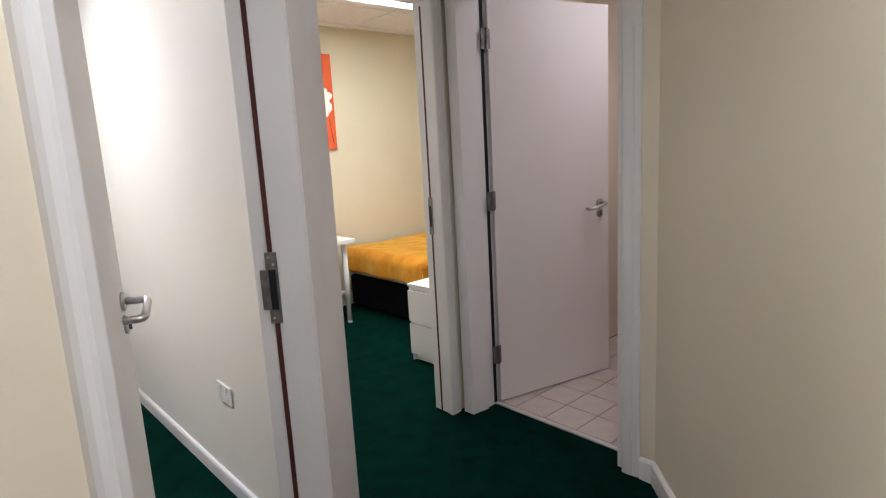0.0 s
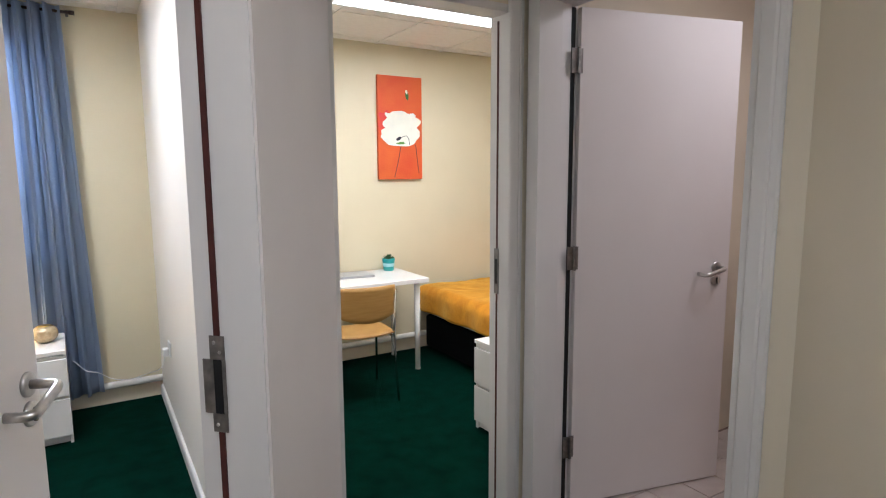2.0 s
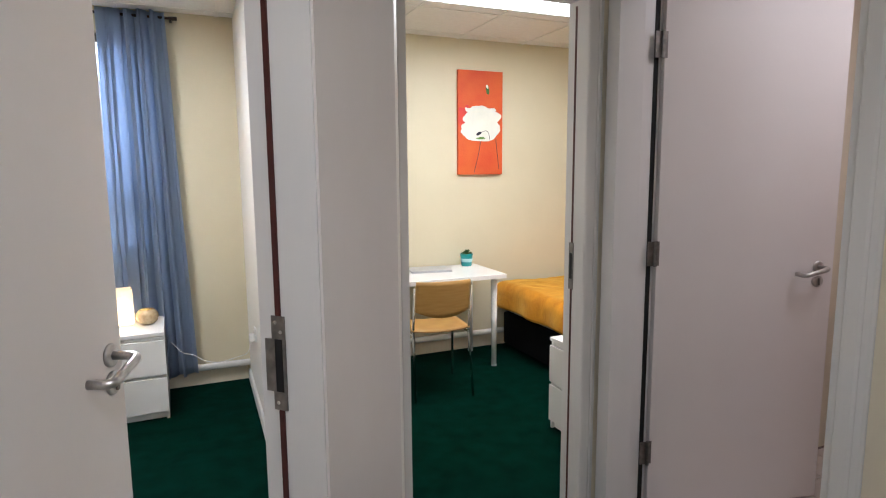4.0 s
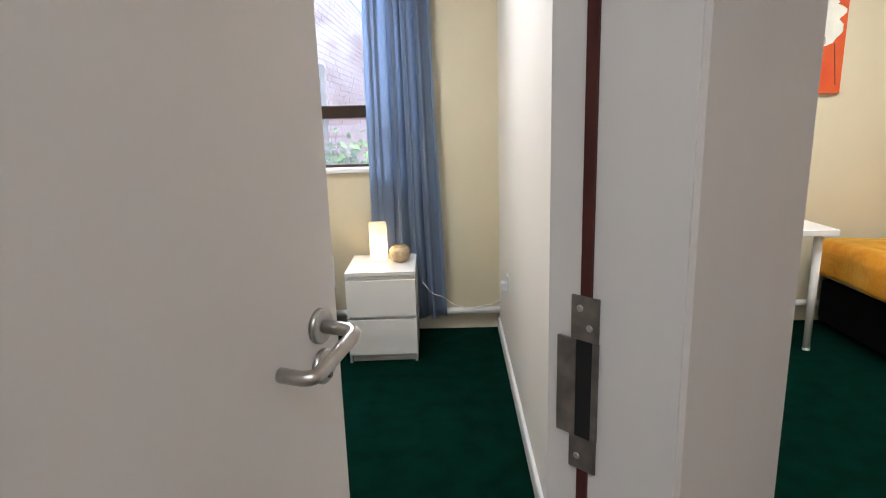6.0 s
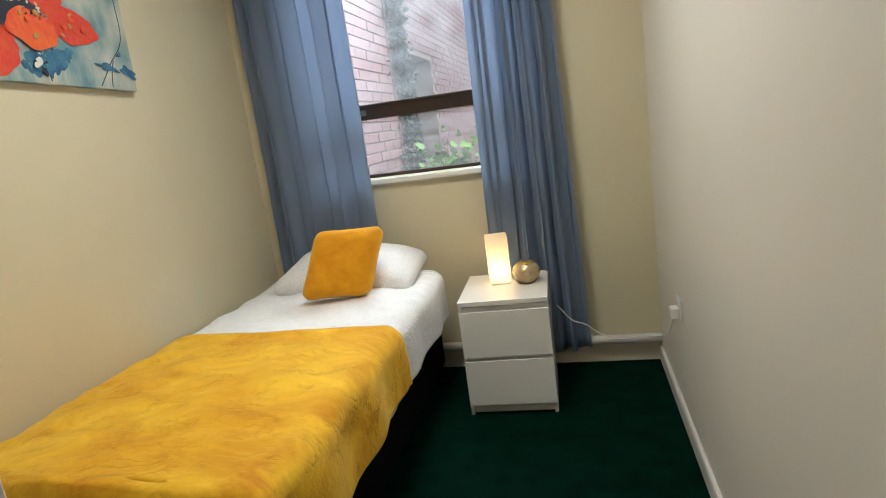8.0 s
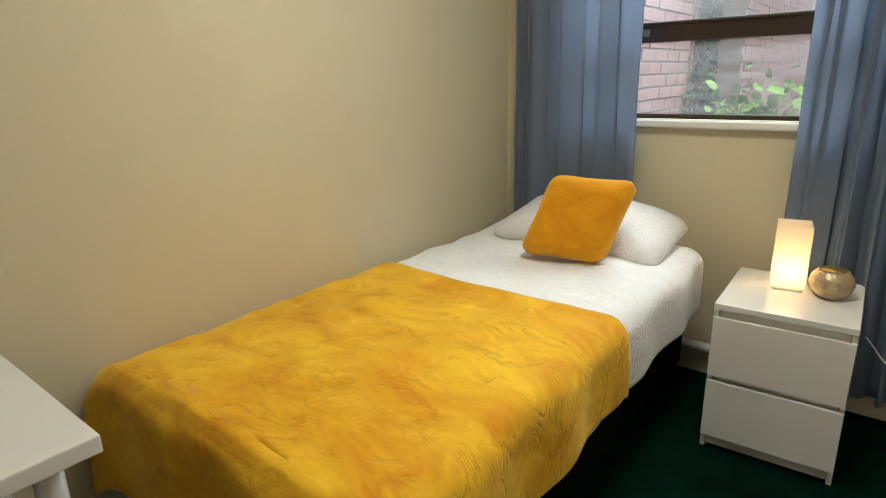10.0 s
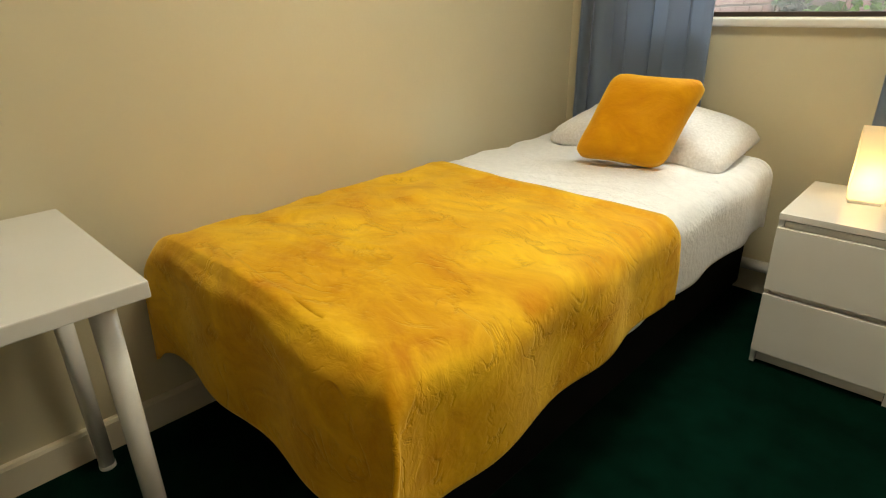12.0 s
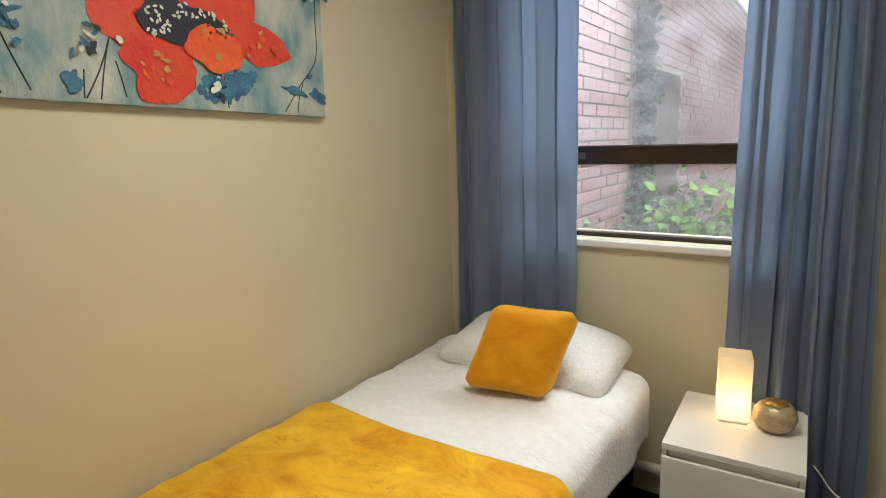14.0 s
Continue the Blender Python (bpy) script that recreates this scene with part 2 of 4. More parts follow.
# ---- building helpers ----


def mesh_of(name, bm, mat, smooth=False):
    bmesh.ops.recalc_face_normals(bm, faces=bm.faces)
    me = bpy.data.meshes.new(name)
    bm.to_mesh(me)
    bm.free()
    me.materials.append(mat)
    if smooth:
        for p in me.polygons:
            p.use_smooth = True
    return me


def part(name, bm, mat, parent, label="", smooth=False):
    ob = new(name, mesh_of(name, bm, mat, smooth))
    ob.parent = parent
    if label:
        ob["label"] = label
    return ob


def thing(name, m, label, category, group=""):
    e = new(name)
    e.empty_display_size = 0.1
    e.matrix_basis = m
    return tagged(e, label, category, group)


def structure(name, bm, mat, label, category, smooth=False):
    return tagged(part(name, bm, mat, None, smooth=smooth), label, category, kind="structure")


def box(x0, x1, y0, y1, z0, z1, bevel=0.0, seg=2, bm=None):
    out = bm or bmesh.new()
    made = bmesh.ops.create_cube(out, size=1.0)["verts"]
    for v in made:
        v.co = Vector(((x0 + x1) / 2 + v.co.x * (x1 - x0), (y0 + y1) / 2 + v.co.y * (y1 - y0), (z0 + z1) / 2 + v.co.z * (z1 - z0)))
    if bevel:
        edges = list({e for v in made for e in v.link_edges})
        bmesh.ops.bevel(out, geom=edges, offset=bevel, segments=seg, affect="EDGES", profile=0.5)
    return out


def prism(poly, z0, z1, bm=None):
    out = bm or bmesh.new()
    lo = [out.verts.new((x, y, z0)) for x, y in poly]
    hi = [out.verts.new((x, y, z1)) for x, y in poly]
    k = len(poly)
    out.faces.new(lo[::-1])
    out.faces.new(hi)
    for i in range(k):
        out.faces.new((lo[i], lo[(i + 1) % k], hi[(i + 1) % k], hi[i]))
    return out


def tube(points, r, seg=14, bm=None, taper=None):
    """A round tube along points; taper gives the radius at the end."""
    out = bm or bmesh.new()
    pts = [Vector(p) for p in points]
    rings = []
    side = None
    for i, p in enumerate(pts):
        d = (pts[min(i + 1, len(pts) - 1)] - pts[max(i - 1, 0)]).normalized()
        if side is None:
            side = d.orthogonal().normalized()
        side = (side - d * side.dot(d)).normalized()
        up = d.cross(side)
        f = i / max(1, len(pts) - 1)
        rr = r if taper is None else r + (taper - r) * f
        rings.append([out.verts.new(p + rr * (math.cos(a) * side + math.sin(a) * up)) for a in [2 * math.pi * k / seg for k in range(seg)]])
    for a, b in zip(rings, rings[1:]):
        for k in range(seg):
            out.faces.new((a[k], a[(k + 1) % seg], b[(k + 1) % seg], b[k]))
    out.faces.new(rings[0][::-1])
    out.faces.new(rings[-1])
    return out


def bend(points, radius=0.02, n=5):
    """Points with their inner corners rounded."""
    pts = [Vector(p) for p in points]
    out = [pts[0]]
    for a, b, c in zip(pts, pts[1:], pts[2:]):
        u, w = (a - b).normalized(), (c - b).normalized()
        p, q = b + u * radius, b + w * radius
        for k in range(n + 1):
            t = k / n
            out.append((1 - t) ** 2 * p + 2 * t * (1 - t) * b + t * t * q)
    return out + [pts[-1]]


def lathe(profile, seg=32):
    bm = bmesh.new()
    rings = [[bm.verts.new((r * math.cos(2 * math.pi * k / seg), r * math.sin(2 * math.pi * k / seg), z)) for k in range(seg)] for r, z in profile]
    for a, b in zip(rings, rings[1:]):
        for k in range(seg):
            bm.faces.new((a[k], a[(k + 1) % seg], b[(k + 1) % seg], b[k]))
    bm.faces.new(rings[0][::-1])
    bm.faces.new(rings[-1])
    return bm


def sheet(nu, nv, fn):
    """A grid of nu by nv cells; fn maps u, v in 0..1 to a place."""
    bm = bmesh.new()
    g = [[bm.verts.new(fn(i / nu, j / nv)) for j in range(nv + 1)] for i in range(nu + 1)]
    for i in range(nu):
        for j in range(nv):
            bm.faces.new((g[i][j], g[i + 1][j], g[i + 1][j + 1], g[i][j + 1]))
    return bm


def thicken(ob, t):
    md = ob.modifiers.new("solidify", "SOLIDIFY")
    md.thickness, md.offset = t, 0
    return ob


def D(u, v):
    """A place in the plan by the corridor's own axes: u along it, v towards the bedroom."""
    return ((u - v) / math.sqrt(2), (u + v) / math.sqrt(2))


def dpoly(u0, u1, v0, v1):
    return [D(u0, v0), D(u1, v0), D(u1, v1), D(u0, v1)]

# ---- large structure ----
H = 2.75
NORTH, WEST, EAST1 = 4.93, -0.80, 1.305
VF, VB = 0.336, 0.48          # faces of the corridor's bedroom-side wall
U0, U1 = 1.162, 2.065          # bedroom door opening along the corridor
W0, W1, WS, WT = -0.42, 0.74, 1.10, 2.40   # window opening

bm = box(WEST - 0.15, W0, NORTH, NORTH + 0.25, 0, H)
box(W1, 5.05, NORTH, NORTH + 0.25, 0, H, bm=bm)
box(W0, W1, NORTH, NORTH + 0.25, 0, WS, bm=bm)
box(W0, W1, NORTH, NORTH + 0.25, WT, H, bm=bm)
structure("wall_north", bm, DIMCREAM, "cream painted wall with a window opening", "wall")
structure("wall_west", box(WEST - 0.15, WEST, 0.75, NORTH, 0, H), DIMCREAM, "cream painted bedroom wall beside the bed", "wall")
structure("wall_south", box(WEST, 0.24, 0.75, 0.9, 0, H), DIMCREAM, "cream painted bedroom wall", "wall")
V = (1.471, 1.940)
structure("wall_partition", prism([D(U1 + 0.03, VF), V, (1.67, 2.50), (1.67, 2.62), (1.45, 2.62), (1.45, NORTH), (EAST1, NORTH), (EAST1, EAST1 + 0.679), D(U1 + 0.03, VB)], 0, H),
          WHITE_WALL, "off-white painted partition wall between the bedrooms", "wall")
bm = prism(dpoly(-1.1, U0 - 0.03, VF, VB), 0, H)
prism(dpoly(U0 - 0.03, U1 + 0.03, VF, VB), 2.17, H, bm)
structure("wall_corridor_west", bm, CREAM, "cream painted corridor wall with a doorway", "wall")
bm = prism([(2.485, 2.50), (2.588, 2.50), (2.588, 2.43), (2.73, 2.43), (2.73, 2.62), (2.485, 2.62)], 0, H)
prism([(1.67, 2.50), (2.485, 2.50), (2.485, 2.62), (1.67, 2.62)], 2.20, H, bm)
prism([(2.588, 1.53), (2.73, 1.53), (2.73, 2.43), (2.588, 2.43)], 2.24, H, bm)
box(2.73, 5.05, 2.50, 2.62, 0, H, bm=bm)
structure("wall_corridor_end", bm, CREAM, "cream painted wall between two doorways", "wall")
structure("wall_corridor_east", prism([(2.588, 1.53), (2.588, 1.376), D(-1.1, -0.857), D(-1.1, -1.0), D(2.8, -1.0), (2.73, 1.40), (2.73, 1.53)], 0, H),
          CREAM, "cream painted slanting corridor wall", "wall")
structure("wall_corridor_back", prism(dpoly(-1.24, -1.1, -1.0, VB), 0, H), CREAM, "cream painted wall closing the corridor", "wall")
structure("wall_east", box(4.9, 5.05, 2.62, NORTH, 0, H), DIMCREAM, "cream painted second bedroom wall", "wall")
bm = box(4.35, 4.5, 0.6, 2.5, 0, H)
box(2.73, 4.35, 0.6, 0.75, 0, H, bm=bm)
box(2.73, 2.80, 0.75, 1.40, 0, H, bm=bm)
structure("wall_bathroom", bm, material("bathroom_wall_paint", (0.62, 0.50, 0.42), 0.4), "pinkish beige bathroom wall", "wall")

structure("floor", box(-1.6, 5.05, -1.6, NORTH + 0.2, -0.1, 0), CARPET, "dark green short-pile carpet floor", "floor")


def ceiling(name, x0, x1, y0, y1, label):
    bm = box(x0, x1, y0, y1, CEIL + 0.006, CEIL + 0.1)
    x = math.ceil(x0 / 0.6) * 0.6
    while x < x1:
        box(x - 0.012, x + 0.012, y0, y1, CEIL, CEIL + 0.02, bm=bm)
        x += 0.6
    y = math.ceil(y0 / 0.6) * 0.6
    while y < y1:
        box(x0, x1, y - 0.012, y + 0.012, CEIL + 0.001, CEIL + 0.02, bm=bm)
        y += 0.6
    return structure(name, bm, CEILING, label, "ceiling")


ceiling("ceiling_bedroom", -0.9, 1.40, 0.8, NORTH + 0.1, "white suspended tile ceiling with a metal grid")
ceiling("ceiling_second_bedroom", 1.41, 5.0, 2.56, NORTH + 0.1, "white suspended tile ceiling with a metal grid")
ceiling("ceiling_corridor", -1.6, 2.66, -1.6, 2.55, "white suspended tile ceiling over the corridor").location.z = 0.105
ceiling("ceiling_bathroom", 2.67, 4.4, 0.65, 2.55, "white suspended tile ceiling over the bathroom")


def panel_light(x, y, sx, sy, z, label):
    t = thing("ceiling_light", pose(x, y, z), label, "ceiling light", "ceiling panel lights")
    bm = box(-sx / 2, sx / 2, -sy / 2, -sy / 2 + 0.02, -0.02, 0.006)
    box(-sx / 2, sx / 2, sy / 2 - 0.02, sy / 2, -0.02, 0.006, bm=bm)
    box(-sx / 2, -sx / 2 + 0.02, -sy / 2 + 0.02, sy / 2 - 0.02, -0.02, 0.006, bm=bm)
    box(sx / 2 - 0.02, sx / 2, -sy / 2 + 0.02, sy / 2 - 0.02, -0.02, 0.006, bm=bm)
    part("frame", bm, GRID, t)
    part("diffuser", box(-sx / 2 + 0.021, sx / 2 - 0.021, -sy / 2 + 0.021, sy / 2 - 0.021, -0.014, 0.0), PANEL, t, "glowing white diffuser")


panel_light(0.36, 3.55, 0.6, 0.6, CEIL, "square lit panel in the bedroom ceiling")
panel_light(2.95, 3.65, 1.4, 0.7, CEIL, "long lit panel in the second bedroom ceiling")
# Panels out of view, added to go with the corridor and bathroom lamps.
panel_light(0.9, 0.25, 0.6, 0.6, CEIL + 0.1, "unseen square lit panel added in the corridor ceiling")
panel_light(3.45, 1.5, 0.45, 0.45, CEIL, "unseen square lit panel added in the bathroom ceiling")


# skirting boards and door trim
def run(p, q, inward, h, t, bm=None):
    """A skirting board from p to q, t thick towards inward, with a rounded top."""
    p, q, n = Vector((*p, 0)), Vector((*q, 0)), Vector((*inward, 0)).normalized()
    out = bm or bmesh.new()
    prof = [(0, 0.001), (t, 0.001), (t, h - 0.012), (t * 0.75, h - 0.003), (t * 0.35, h), (0, h)]
    a = [out.verts.new(p + n * o + Vector((0, 0, z))) for o, z in prof]
    b = [out.verts.new(q + n * o + Vector((0, 0, z))) for o, z in prof]
    k = len(prof)
    for i in range(k):
        out.faces.new((a[i], a[(i + 1) % k], b[(i + 1) % k], b[i]))
    out.faces.new(a)
    out.faces.new(b[::-1])
    return out


structure("baseboard", run((EAST1, 1.99), (EAST1, NORTH - 0.02), (-1, 0), 0.075, 0.016), GLOSS, "white gloss skirting board along the bedroom wall", "skirting board")
structure("baseboard", run((WEST, NORTH - 0.001), (EAST1 - 0.017, NORTH - 0.001), (0, -1), 0.115, 0.022), CREAM, "cream painted skirting board under the window", "skirting board")
structure("baseboard", run((WEST, 0.9), (WEST, NORTH - 0.03), (1, 0), 0.10, 0.018), CREAM, "cream painted skirting board behind the bed", "skirting board")
structure("baseboard", run((1.47, NORTH), (4.88, NORTH), (0, -1), 0.115, 0.022), CREAM, "cream painted skirting board in the second bedroom", "skirting board")
bm = run((2.588, 1.440), (2.588, 1.376), (-1, 0), 0.10, 0.018)
run((2.588, 1.376), D(-1.05, -0.857), (-1, 1), 0.10, 0.018, bm)
structure("baseboard", bm, GLOSS, "white gloss skirting board round the corridor corner", "skirting board")
structure("baseboard", run(D(-1.05, VF), D(U0 - 0.12, VF), (1, -1), 0.10, 0.018), GLOSS, "white gloss corridor skirting board", "skirting board")


def moulding(p, along, out_dir, w, t, z0, z1):
    """An upright architrave from p, w wide along its wall and t proud, with a stepped round face."""
    a, o = Vector((*along, 0)).normalized(), Vector((*out_dir, 0)).normalized()
    prof = [(0, 0), (0, t * 0.7), (w * 0.06, t * 0.95), (w * 0.16, t), (w * 0.55, t), (w * 0.66, t * 0.78), (w * 0.72, t * 0.9), (w * 0.92, t * 0.72), (w, t * 0.4), (w, 0)]
    base = Vector((*p, 0))
    return prism([tuple((base + a * s + o * d)[:2]) for s, d in prof], z0, z1)


S2 = math.sqrt(0.5)
# bedroom door lining: strike side, hinge side, head, stop
structure("door_lining", prism(dpoly(U1, U1 + 0.03, VF - 0.004, VB + 0.004), 0.001, 2.17), GLOSS, "white painted door lining with a dark red seal", "door frame")
structure("door_lining", prism(dpoly(U0 - 0.03, U0, VF - 0.004, VB + 0.004), 0.001, 2.17), GLOSS, "white painted door lining on the hinge side", "door frame")
structure("door_lining", prism(dpoly(U0, U1, VF, VB), 2.14, 2.17), GLOSS, "white painted door head", "door frame")
structure("trim", moulding(D(U0 - 0.004, VF), (-1, -1), (1, -1), 0.05, 0.022, 0.001, 2.24), GLOSS, "white moulded architrave on the hinge side", "architrave")


def soft_board(u0, u1, v, lip, step):
    """A wide painted board along the corridor, its middle swelling softly by step."""
    face = [(u0 + (u1 - u0) * k / 24, v - lip - step * max(0.0, math.sin(math.pi * (k / 24 - 0.3) / 0.4) if 0.3 < k / 24 < 0.7 else 0.0) ** 1.5) for k in range(25)]
    return prism([D(u, w) for u, w in [(u0, v)] + face + [(u1, v)]], 0.001, 2.24)


structure("trim", soft_board(U1 + 0.004, 2.405, VF, 0.010, 0.0022), DOORPAINT, "white painted board between two door frames", "architrave")
structure("trim", prism(dpoly(U1 - 0.004, U1 - 0.0005, 0.428, 0.441), 0.002, 2.13), REDWOOD, "dark red intumescent strip in the door lining", "door seal")
# second bedroom door lining
structure("door_lining", box(2.455, 2.485, 2.496, 2.624, 0.001, 2.20), GLOSS, "white painted second bedroom door lining", "door frame")
structure("door_lining", box(1.67, 1.70, 2.496, 2.624, 0.001, 2.20), GLOSS, "white painted second bedroom door lining", "door frame")
structure("door_lining", box(1.70, 2.455, 2.50, 2.62, 2.17, 2.20), GLOSS, "white painted second bedroom door head", "door frame")
structure("trim", moulding((2.448, 2.50), (1, 0), (0, -1), 0.078, 0.022, 0.001, 2.27), GLOSS, "white moulded architrave of the second bedroom door", "architrave")
structure("trim", box(2.4535, 2.456, 2.566, 2.578, 0.002, 2.15), REDWOOD, "dark red seal strip in the second door lining", "door seal")
# bathroom door lining
structure("door_lining", box(2.640, 2.735, 2.40, 2.43, 0.001, 2.24), GLOSS, "white painted bathroom door lining with hinges", "door frame")
structure("trim", prism([(2.530, 2.40), (2.640, 2.388), (2.640, 2.43), (2.588, 2.43), (2.588, 2.496), (2.530, 2.47)], 0.001, 2.30), GLOSS, "white rounded architrave of the bathroom door", "architrave")
structure("door_lining", box(2.600, 2.735, 1.53, 1.56, 0.001, 2.24), GLOSS, "white painted bathroom door lining", "door frame")
structure("door_lining", box(2.600, 2.735, 1.56, 2.40, 2.21, 2.24), GLOSS, "white painted bathroom door head", "door frame")
structure("trim", moulding((2.588, 1.525), (0, -1), (-1, 0), 0.078, 0.018, 0.001, 2.30), GLOSS, "white moulded architrave of the bathroom door", "architrave")
structure("trim", box(2.570, 2.588, 1.526, 2.40, 2.225, 2.30, 0.005), GLOSS, "white moulded architrave over the bathroom door", "architrave")
structure("trim", box(2.708, 2.738, 1.56, 2.40, 0.0, 0.010, 0.003), material("threshold_strip", (0.66, 0.62, 0.58), 0.35, 0.4), "pale metal threshold strip between carpet and tiles", "threshold")

# window
win = thing("window_1", pose(0, NORTH, 0), "dark brown framed sash window with clear panes", "window")
win["kind"] = "structure"
bm = box(W0, W1, 0.05, 0.10, WS, WS + 0.018, 0.003)
box(W0, W0 + 0.05, 0.05, 0.10, WS + 0.018, WT, 0.003, bm=bm)
box(W1 - 0.05, W1, 0.05, 0.10, WS + 0.018, WT, 0.003, bm=bm)
box(W0 + 0.05, W1 - 0.05, 0.05, 0.10, WT - 0.05, WT, 0.003, bm=bm)
part("window_frame", bm, BROWNFRAME, win)
bm = box(W0 + 0.05, W1 - 0.05, 0.035, 0.085, 1.412, 1.492, 0.006)
box(W0 + 0.05, W1 - 0.05, 0.028, 0.034, 1.478, 1.487, 0.001, bm=bm)
part("meeting_rail", bm, BROWNFRAME, win)
part("window_latch", box(-0.155, -0.115, 0.022, 0.034, 1.435, 1.465, 0.004), DARKSTEEL, win, "small dark metal latch")
for z0, z1 in ((WS + 0.02, 1.411), (1.493, WT - 0.052)):
    pane = part("pane", box(W0 + 0.052, W1 - 0.052, 0.070, 0.074, z0, z1), GLASS, win)
    pane.visible_shadow = False
part("window_sill", box(W0 - 0.03, W1 + 0.03, -0.035, 0.05, WS - 0.034, WS - 0.001, 0.010, 3), LACQUER, win, "white rounded window sill")

# ---- doors ----


def lever_handle(parent, face):
    """A return lever on the side face = +1 or -1 of a leaf lying along x, with its lock plate below."""
    y = lambda d: face * d
    bm = lathe([(0.001, 0), (0.026, 0), (0.026, 0.006), (0.023, 0.009), (0.001, 0.009)], 28)
    bm.transform(Matrix.Rotation(radians(-90 * face), 4, "X"))
    h = part("door_handle", bm, STEEL, parent, "brushed steel return lever handle", True)
    bar = bend([(0, y(0.009), 0), (0, y(0.064), 0), (-0.110, y(0.064), -0.026), (-0.110, y(0.014), -0.026)], 0.020, 7)
    part("lever", tube(bar, 0.0100, 18), STEEL, h, smooth=True)
    bm = lathe([(0.001, 0), (0.026, 0), (0.026, 0.006), (0.023, 0.009), (0.001, 0.009)], 28)
    bm.transform(Matrix.Translation((0, 0, -0.062)) @ Matrix.Rotation(radians(-90 * face), 4, "X"))
    part("lock_plate", bm, STEEL, h, smooth=True)
    part("keyhole", box(-0.004, 0.004, min(y(0.009), y(0.016)), max(y(0.009), y(0.016)), -0.078, -0.048, 0.002), DARKSTEEL, h)
    return h


def door_leaf(name, hinge, end, top, label, side, handle_z, inset, seen):
    """A flush door from its hinge to its free edge, 44 mm thick to the left of that line, or to the right for side = -1."""
    a, b = Vector(hinge), Vector(end)
    w = (b - a).length
    t = thing(name, pose(a.x, a.y, 0, 0, 0, math.degrees(math.atan2(b.y - a.y, b.x - a.x))), label, "door")
    t["kind"] = "structure"
    y0, y1 = (0.0, 0.044) if side > 0 else (-0.044, 0.0)
    part("door_leaf", box(0.004, w, y0, y1, 0.017, top, 0.002), DOORPAINT, t)
    part("lock_faceplate", box(w - 0.0005, w + 0.0015, (y0 + y1) / 2 - 0.011, (y0 + y1) / 2 + 0.011, handle_z - 0.15, handle_z + 0.06), STEEL, t)
    for f, y in ((-1, y0), (1, y1)):
        if f in seen:
            h = lever_handle(t, f)
            h.matrix_basis = pose(w - inset, y, handle_z)
    return t


d1 = door_leaf("door_1", (0.509, 1.188), (0.833, 2.010), 2.135, "white flush bedroom door standing half open", 1, 1.107, 0.048, (-1, 1))
strike = thing("strike_plate", pose(*D(U1 - 0.003, 0.434), 1.104, 0, 0, 45), "worn steel strike plate let into the door lining", "strike plate")
bm = box(-0.003, 0.0, -0.017, 0.017, 0.052, 0.102, 0.001)
box(-0.003, 0.0, -0.017, 0.017, -0.102, -0.062, 0.001, bm=bm)
box(-0.003, 0.0, -0.017, -0.010, -0.062, 0.052, bm=bm)
box(-0.003, 0.0, 0.010, 0.034, -0.062, 0.052, bm=bm)
part("plate", bm, DARKSTEEL, strike)
# A black plate fills the cut-out; the hole's shade is its colour.
part("keep", box(-0.0022, -0.0008, -0.010, 0.010, -0.062, 0.052), BLACK, strike, "black plate for the shaded latch opening")
for z in (0.088, 0.068, -0.086):
    bm = lathe([(0.001, 0), (0.0042, 0), (0.003, 0.0015), (0.001, 0.0015)], 12)
    bm.transform(Matrix.Translation((-0.003, 0.006 if z != 0.068 else -0.006, z)) @ Matrix.Rotation(radians(-90), 4, "Y"))
    part("screw", bm, STEEL, strike)
strike2 = thing("strike_plate", pose(2.4545, 2.572, 1.10), "steel strike plate on the second bedroom door lining", "strike plate")
part("plate", box(-0.004, -0.001, -0.016, 0.016, -0.10, 0.10, 0.001), DARKSTEEL, strike2)
# No hole here: a black plate on top gives the latch hole's shade.
part("keep", box(-0.0048, -0.004, -0.009, 0.009, -0.055, 0.055), BLACK, strike2, "black plate for the shaded latch opening")

# Black strip drawn for the shade in the gap along the hinge side.
structure("trim", box(2.700, 2.722, 2.3975, 2.3995, 0.012, 2.20), BLACK, "black strip for the shaded gap beside the bathroom door", "door seal")
d3 = door_leaf("door_3", (2.728, 2.376), (3.535, 2.178), 2.20, "white flush bathroom door standing open", 1, 1.08, 0.075, (-1,))
for z in (0.30, 1.16, 1.985):
    h = part("hinge", tube([(-0.008, -0.010, z - 0.052), (-0.008, -0.010, z + 0.052)], 0.0075, 12), DARKSTEEL, d3, "dull steel butt hinge")
    part("hinge_leaf", box(0.0, 0.014, -0.0025, -0.0005, z - 0.05, z + 0.05), DARKSTEEL, h)
    part("hinge_leaf", box(-0.040, -0.010, -0.006, -0.003, z - 0.05, z + 0.05), DARKSTEEL, h)
d3.children[0]["label"] = "white painted flush leaf"

# ---- bedroom ----


def wrinkle(x, y, s, k):
    return noise.noise((x * s, y * s, k)) + 0.5 * noise.noise((x * s * 2.3, y * s * 2.3, k + 4))


def folded(d, r=0.06):
    """How far out and down a cloth lies, d past the edge of a bed with a rounded edge r."""
    if d <= 0:
        return 0.0, 0.0
    a = d / r
    if a < math.pi / 2:
        return r * math.sin(a), r * (1 - math.cos(a))
    return r, r + (d - r * math.pi / 2)


